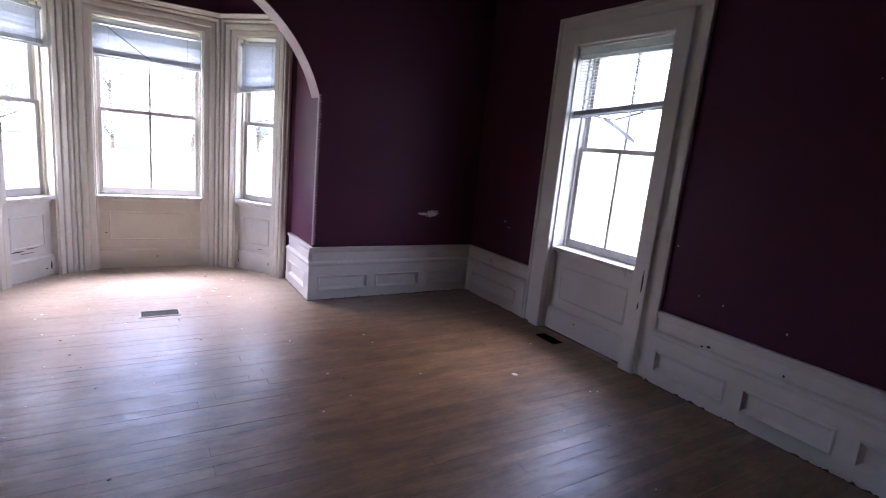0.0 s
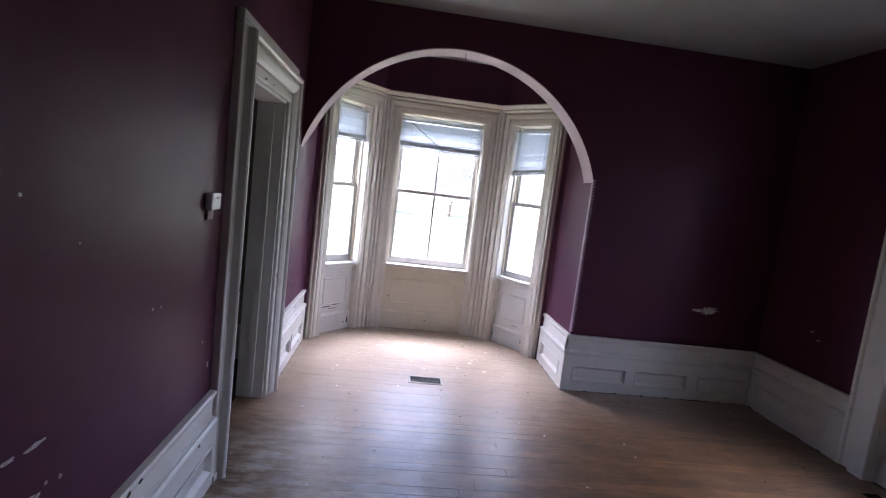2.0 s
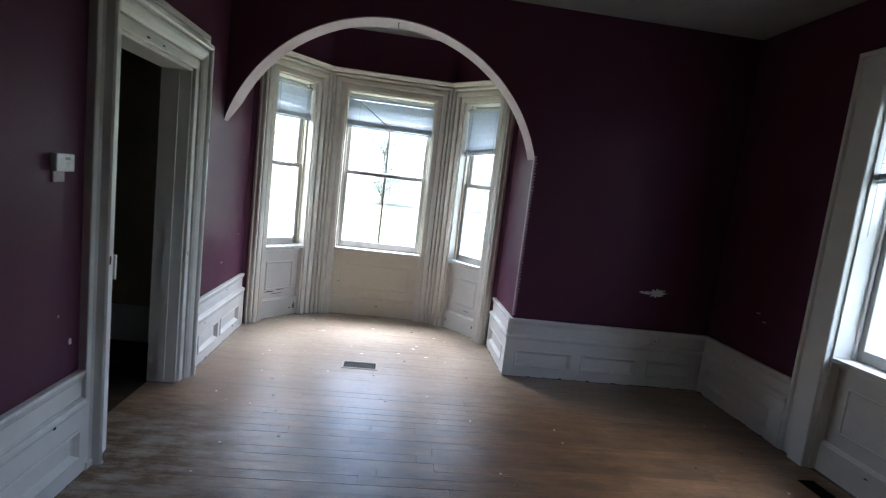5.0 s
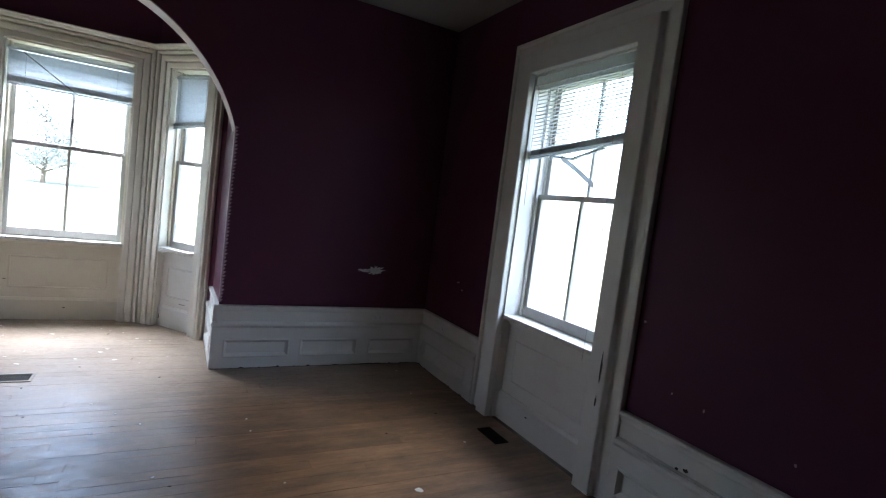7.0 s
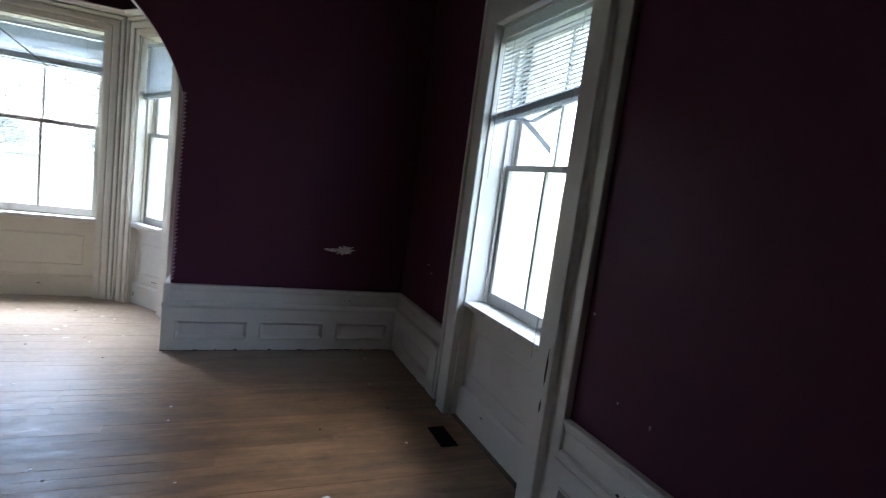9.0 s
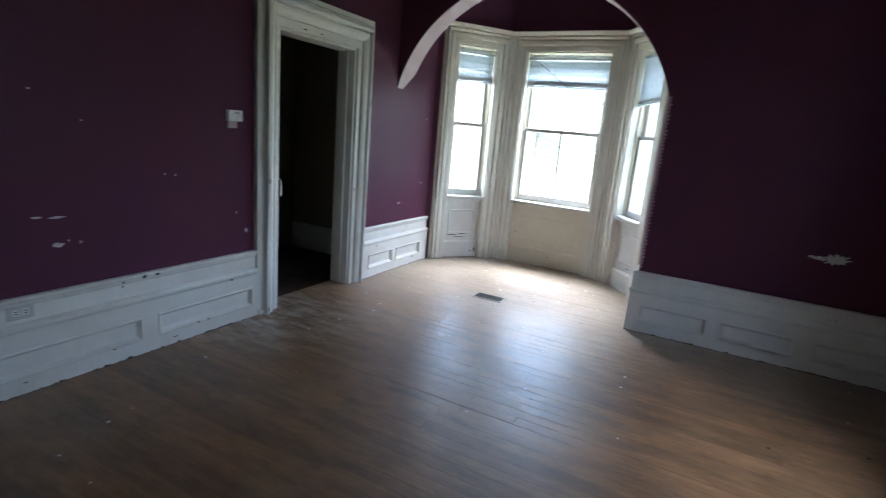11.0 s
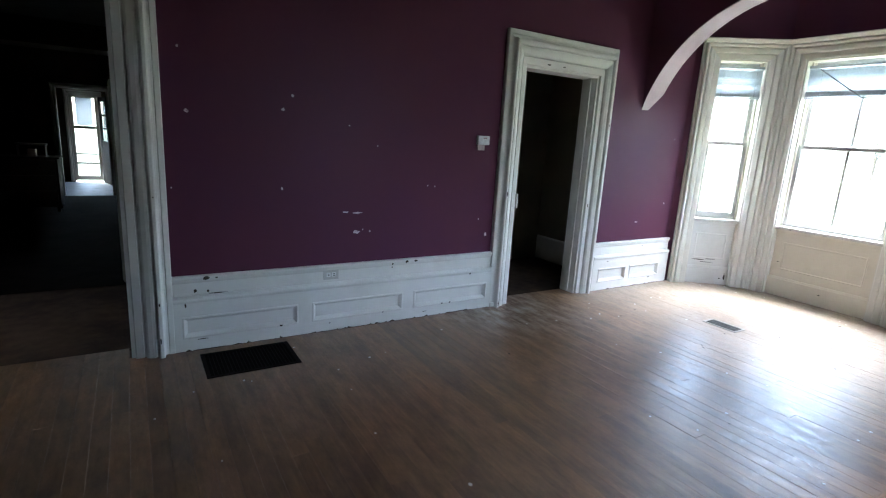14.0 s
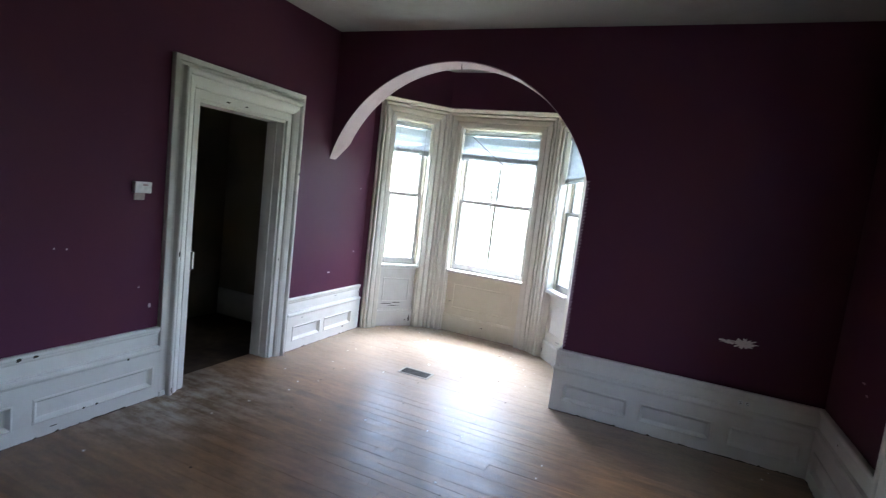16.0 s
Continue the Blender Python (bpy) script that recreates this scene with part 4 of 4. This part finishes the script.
ol2 = thing("wall_outlet", wall_frame(3.975, YN - 0.018, 0, -1), "white duplex outlet set sideways in the wainscot", "outlet")
part("cover_plate", boxes(((-0.060, 0.0, 0.385), (0.060, 0.007, 0.460)), bevel=0.0025), WHITE, ol2)
for u in (-0.022, 0.022):
    r = part("receptacle", boxes(((u - 0.016, 0.007, 0.406), (u + 0.016, 0.010, 0.439)), bevel=0.003), PLASTIC, ol2)
    part("slot", boxes(((u - 0.008, 0.0101, 0.415), (u + 0.006, 0.0108, 0.418))), SLOT, r)
    part("slot", boxes(((u - 0.008, 0.0101, 0.427), (u + 0.006, 0.0108, 0.430))), SLOT, r)
hook = thing("wire_hook", pose(1.32, 5.06, ARCH_Z + ARCH_R), "short dark wire hook in the arch soffit", "hook")
part("shank", tube([(0, 0, 0.0), (0, 0.004, -0.03), (0.006, 0.008, -0.05)], 0.003, 6), IRON, hook)


def register(name, x0, y0, x1, y1, bars, along_x, frame_mat, label, rim=0.012, bar=0.004):
    root = thing(name, pose((x0 + x1) / 2, (y0 + y1) / 2, FL), label, "floor vent", group="floor vents")
    hx, hy = (x1 - x0) / 2, (y1 - y0) / 2
    # flat black sheet in place of the duct's shaded depth
    part("duct_shade", boxes(((-hx + 0.004, -hy + 0.004, 0.0005), (hx - 0.004, hy - 0.004, 0.0015))), VOID, root)
    for lo, hi in (((-hx, -hy), (hx, -hy + rim)), ((-hx, hy - rim), (hx, hy)), ((-hx, -hy + rim), (-hx + rim, hy - rim)), ((hx - rim, -hy + rim), (hx, hy - rim))):
        part("rim", boxes(((*lo, 0.0), (*hi, 0.006)), bevel=0.0015), frame_mat, root)
    for i in range(bars):
        f = (i + 1) / (bars + 1)
        if along_x:
            y = -hy + rim + (2 * hy - 2 * rim) * f
            part("louvre", boxes(((-hx + rim, y - bar / 2, 0.0016), (hx - rim, y + bar / 2, 0.0026))), frame_mat, root)
        else:
            x = -hx + rim + (2 * hx - 2 * rim) * f
            part("louvre", boxes(((x - bar / 2, -hy + rim, 0.0016), (x + bar / 2, hy - rim, 0.0026))), LOUVRE, root)
    return root


register("floor_register", 1.137, 4.815, 1.445, 4.985, 17, False, STEEL, "tan metal floor register with narrow louvres", rim=0.018, bar=0.005)
register("floor_register", 4.235, 3.245, 4.345, 3.485, 5, True, IRON, "dark metal floor register under the window")
register("floor_grate", 0.13, 0.665, 0.515, 1.248, 23, True, IRON, "large black iron return-air floor grate", rim=0.025, bar=0.005)

# ---- outdoors ----
bm = bmesh.new()
bmesh.ops.create_grid(bm, x_segments=2, y_segments=2, size=400)
bmesh.ops.translate(bm, verts=bm.verts, vec=(0, 0, -0.7))
tagged(put("ground", bm, GRASS), "mown lawn round the house", "ground", kind="structure")


def tree(x, y, h, seed):
    rr = random.Random(seed)
    root = thing("tree", pose(x, y, -0.7), "leafy broad tree on the lawn", "tree", group="trees")
    pts = [(0, 0, 0), (0.1, 0.05, h * 0.2), (-0.05, 0.1, h * 0.45), (0.1, 0, h * 0.8)]
    bm = tube(pts, [h * 0.018, h * 0.014, h * 0.010, h * 0.004], 10)
    part("trunk", bm, BARK, root)
    tips = []
    for i in range(14):
        a, z0 = rr.uniform(0, math.tau), h * rr.uniform(0.06, 0.6)
        r, z1 = h * rr.uniform(0.2, 0.36), z0 + h * rr.uniform(0.08, 0.32)
        mid = (0.5 * r * math.cos(a), 0.5 * r * math.sin(a), z0 * 0.4 + z1 * 0.6)
        part("limb", tube([(0, 0, z0), mid, (r * math.cos(a), r * math.sin(a), z1)], [h * 0.007, h * 0.005, h * 0.002], 6), BARK, root)
        tips += [mid, (r * math.cos(a), r * math.sin(a), z1)]
    verts, faces = [], []
    for _ in range(16000):
        c = Vector(rr.choice(tips)) + Vector((rr.gauss(0, 1), rr.gauss(0, 1), rr.gauss(0, 0.8))) * h * 0.075
        n1 = Vector((rr.uniform(-1, 1), rr.uniform(-1, 1), rr.uniform(-0.6, 0.6))).normalized() * h * 0.0095
        n2 = n1.orthogonal().normalized() * h * 0.0068
        k = len(verts)
        verts += [c - n1, c + n2, c + n1, c - n2]
        faces.append((k, k + 1, k + 2, k + 3))
    me = bpy.data.meshes.new("crown")
    me.from_pydata(verts, [], faces)
    me.materials.append(LEAF)
    ob = new("crown", me)
    ob.parent = root
    ob["kind"] = "stuff"


for i, (x, y, h) in enumerate([(0.2, 46, 8.0), (6.0, 50, 10.0), (-9.0, 62, 12.0), (13.5, 60, 11.0), (-19.0, 66, 11.0), (23.0, 70, 11.0)]):
    tree(x, y, h, 3 + 2 * i)

# ---- chips, scuffs and crumbs ----
def blot(name, m, u, z, w, h, material, label, category, seed, n=14, group="", d=0.0, low=0.55):
    """A flat ragged patch, a hair proud of the wall."""
    rr = random.Random(seed)
    front = []
    for i in range(n):
        a = i * math.tau / n
        r = rr.uniform(low, 1.0)
        front.append((u + w / 2 * r * math.cos(a), d + 0.0022, z + h / 2 * r * math.sin(a)))
    ob = put(name, loft([[(p[0], d, p[2]) for p in front], front]), material)
    ob.matrix_basis = m
    return tagged(ob, label, category, group)


blot("peeled_patch", NORTH, -3.915, 0.860, 0.20, 0.100, PLASTER, "bare plaster patch where plum paint has peeled", "paint patch", 1, 46, low=0.45)
blot("peeled_patch", NORTH, -3.80, 0.855, 0.15, 0.040, PLASTER, "ragged tail of a peeled plaster patch", "paint patch", 5, 30, low=0.35)
CHIPS = [(0.664, 1.588, 0.030, 0.028), (1.333, 1.737, 0.024, 0.026), (1.268, 1.641, 0.030, 0.028), (1.256, 1.092, 0.018, 0.030), (0.632, 1.971, 0.02, 0.02),
         (1.733, 0.912, 0.060, 0.015), (1.828, 0.905, 0.095, 0.018), (1.826, 0.754, 0.065, 0.034), (1.936, 0.756, 0.02, 0.020), (3.073, 0.675, 0.03, 0.045),
         (2.985, 0.82, 0.012, 0.014), (1.983, 1.421, 0.014, 0.010), (2.515, 1.11, 0.012, 0.014), (0.557, 1.101, 0.010, 0.014), (1.751, 1.56, 0.016, 0.012),
         (2.444, 1.117, 0.012, 0.012), (5.15, 0.713, 0.06, 0.014), (5.594, 0.917, 0.03, 0.020), (5.62, 1.643, 0.014, 0.014), (1.875, 0.772, 0.014, 0.014)]
for i, (y, z, w, h) in enumerate(CHIPS):
    blot("paint_chip", WEST, -y, z, w, h, RUBBED, "small pale chip in the plum wall paint", "paint chip", 20 + i, 11, group="wall chips")
for i, (y, z, w, h) in enumerate([(2.403, 1.042, 0.022, 0.018), (2.18, 0.732, 0.012, 0.012), (2.002, 0.715, 0.010, 0.022), (1.592, 0.662, 0.012, 0.018), (4.404, 0.882, 0.06, 0.014), (4.327, 0.827, 0.05, 0.014), (1.437, 2.15, 0.012, 0.012)]):
    blot("paint_chip", EAST, y, z, w, h, RUBBED, "small pale chip in the plum wall paint", "paint chip", 50 + i, 11, group="wall chips")

WEAR = [(0.736, 0.492, 0.055, 0.028, 0.0345), (0.80, 0.490, 0.02, 0.014, 0.0345), (0.664, 0.402, 0.026, 0.030, 0.018), (0.807, 0.376, 0.15, 0.010, 0.018), (0.745, 0.395, 0.016, 0.03, 0.018),
        (2.135, 0.478, 0.016, 0.022, 0.032), (2.138, 0.448, 0.014, 0.014, 0.018), (2.348, 0.489, 0.05, 0.020, 0.0345), (2.905, 0.332, 0.020, 0.028, 0.046), (1.227, 0.082, 0.03, 0.018, 0.0505),
        (2.62, 0.085, 0.022, 0.014, 0.0505), (2.70, 0.085, 0.022, 0.016, 0.0505), (2.05, 0.078, 0.015, 0.01, 0.0505), (0.60, 0.31, 0.014, 0.05, 0.042), (0.70, 0.062, 0.09, 0.008, 0.042),
        (1.60, 0.045, 0.02, 0.010, 0.042), (2.45, 0.03, 0.05, 0.008, 0.042), (2.264, 0.488, 0.035, 0.028, 0.0345), (5.30, 0.44, 0.03, 0.012, 0.018), (4.72, 0.30, 0.02, 0.012, 0.042), (5.45, 0.06, 0.03, 0.02, 0.042)]
for i, (y, z, w, h) in enumerate([(2.078, 0.395, 0.022, 0.024), (2.032, 0.408, 0.034, 0.026), (1.55, 0.41, 0.016, 0.02), (4.55, 0.42, 0.02, 0.012)]):
    blot("trim_chip", EAST, y, z, w, h, CRUMB, "dark chip through the white wainscot paint", "paint chip", 70 + i, 10, group="wainscot chips", d=0.018)
for i, (y, z, w, h, d) in enumerate(WEAR):
    blot("trim_chip", WEST, -y, z, w, h, CRUMB, "dark chip through the white wainscot paint", "paint chip", 80 + i, 10, group="wainscot chips", d=d)

for m, u, z, w, h in ((mW, 0.56, 0.262, 0.16, 0.014), (mW, 0.42, 0.275, 0.14, 0.012), (mW, 0.24, 0.075, 0.022, 0.10), (mW, 0.29, 0.055, 0.03, 0.02), (mW, 0.46, 0.235, 0.20, 0.007), (mE, lE - 0.50, 0.235, 0.12, 0.006), (mE, lE - 0.23, 0.07, 0.012, 0.07), (mE, lE - 0.64, 0.09, 0.012, 0.05),
                      (mM, lM / 2 - 0.05, 0.10, 0.03, 0.012), (mM, lM / 2 + 0.42, 0.36, 0.03, 0.01)):
    blot("trim_chip", m, u, z, w, h, CRUMB, "dark crack in the old white apron paint", "paint chip", int(u * 1000), 9, group="wainscot chips", d=-0.0615 if z > 0.2 else -0.0355)

for m, u, z, w, h, d in ((WEST, -3.62, 2.205, 0.05, 0.014, 0.0355), (WEST, -3.80, 2.205, 0.04, 0.012, 0.0355), (WEST, -4.43, 1.72, 0.014, 0.03, 0.0905), (WEST, -4.315, 0.92, 0.010, 0.04, 0.0355),
                         (WEST, -3.22, 1.05, 0.014, 0.05, 0.0905), (WEST, -3.22, 0.02, 0.012, 0.05, 0.0905), (WEST, -0.448, 1.05, 0.010, 0.014, 0.0905), (WEST, -0.442, 0.10, 0.01, 0.05, 0.0905),
                         (WEST, -0.446, 0.35, 0.01, 0.03, 0.0905), (EAST, 2.605, 0.72, 0.016, 0.20, 0.0562), (EAST, 2.61, 0.52, 0.014, 0.08, 0.0562), (EAST, 3.3, 0.12, 0.04, 0.012, -0.0355)):
    blot("trim_chip", m, u, z, w, h, CRUMB, "dark chip through old white trim paint", "paint chip", int(abs(u) * 997 + z * 100), 11, group="trim chips", d=d)

rr = random.Random(11)
SPREAD = [(rr.uniform(0.25, 4.2), rr.uniform(0.3, 4.9)) for _ in range(34)] + [(rr.uniform(0.3, 2.3), rr.uniform(3.4, 6.3)) for _ in range(52)] + [(0.62, 0.86), (0.65, 0.90), (4.04, 3.325), (2.741, 3.768), (3.493, 2.883)]
for i, (x, y) in enumerate(SPREAD):
    s = rr.uniform(0.005, 0.014) if i < len(SPREAD) - 1 else 0.030
    n = 8
    ring = [(s * rr.uniform(0.5, 1) * math.cos(k * math.tau / n), s * rr.uniform(0.4, 0.8) * math.sin(k * math.tau / n)) for k in range(n)]
    dark = i % 4 == 3 and i < len(SPREAD) - 4
    ob = put("paint_flake" if not dark else "dirt_crumb", loft([[(a, b, 0.0) for a, b in ring], [(a * 0.9, b * 0.9, 0.0025) for a, b in ring]]), FLAKE if not dark else CRUMB)
    ob.matrix_basis = pose(x, y, FL + 0.0003, 0, 0, rr.uniform(0, 360))
    tagged(ob, "small white paint flake lying on the floorboards" if not dark else "dark crumb of dirt on the floorboards", "debris", group="floor debris")

rr = random.Random(31)
for i in range(9):
    n, s = 9, rr.uniform(0.014, 0.026)
    ring = [(s * rr.uniform(0.6, 1.3) * math.cos(k * math.tau / n), s * rr.uniform(0.3, 0.7) * math.sin(k * math.tau / n)) for k in range(n)]
    ob = put("paint_flake", loft([[(a, b, 0.0) for a, b in ring], [(a * 0.92, b * 0.92, 0.002) for a, b in ring]]), FLAKE)
    ob.matrix_basis = pose(rr.uniform(0.55, 2.1), rr.uniform(5.2, 6.15), FL + 0.0003, 0, 0, rr.uniform(-30, 30))
    tagged(ob, "broad white paint flake on the boards of the bay", "debris", group="floor debris")

# ---- floorboards ----
BOARD = 0.083
lengths = {}


def board_mesh(length, width):
    key = (round(length, 2), round(width, 3))
    if key not in lengths:
        g, b = 0.00006, 0.0005
        L2, W2 = length / 2 - g, width / 2 - g
        rings = [[(x, y, z) for x, y in ((-L2 + o, -W2 + o), (L2 - o, -W2 + o), (L2 - o, W2 - o), (-L2 + o, W2 - o))] for o, z in ((0, -0.012), (0, -0.002), (b, 0.0))]
        bm = loft(rings)
        bmesh.ops.recalc_face_normals(bm, faces=bm.faces)
        me = bpy.data.meshes.new("floorboard")
        bm.to_mesh(me)
        bm.free()
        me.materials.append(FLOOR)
        lengths[key] = me
    return lengths[key]


rr = random.Random(21)
y, row = YS, 0
while y < 6.56:
    yc = y + BOARD / 2
    x_lo = 0.0
    x_hi = XE if yc < YN else JAMB
    if HALL[0] < yc < HALL[1] or DOOR[0] < yc < DOOR[1]:
        x_lo = -0.17
    if yc > 5.79:
        x_lo, x_hi = max(0.0, (yc - 5.79) * 0.83 - 0.12), min(JAMB, JAMB - (yc - 5.79) * 0.83 + 0.12)
    x = x_lo
    while x < x_hi - 0.05:
        ln = round(rr.choice((1.5, 1.9, 2.3, 2.8, 3.3)) * (0.6 if x == x_lo and row % 2 else 1.0), 1)
        if x_hi - x - ln < 0.5:
            ln = x_hi - x
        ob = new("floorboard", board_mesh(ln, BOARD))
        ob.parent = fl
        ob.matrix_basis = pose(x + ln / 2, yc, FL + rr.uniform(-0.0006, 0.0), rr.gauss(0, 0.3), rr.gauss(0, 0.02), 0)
        x += ln
    y += BOARD
    row += 1
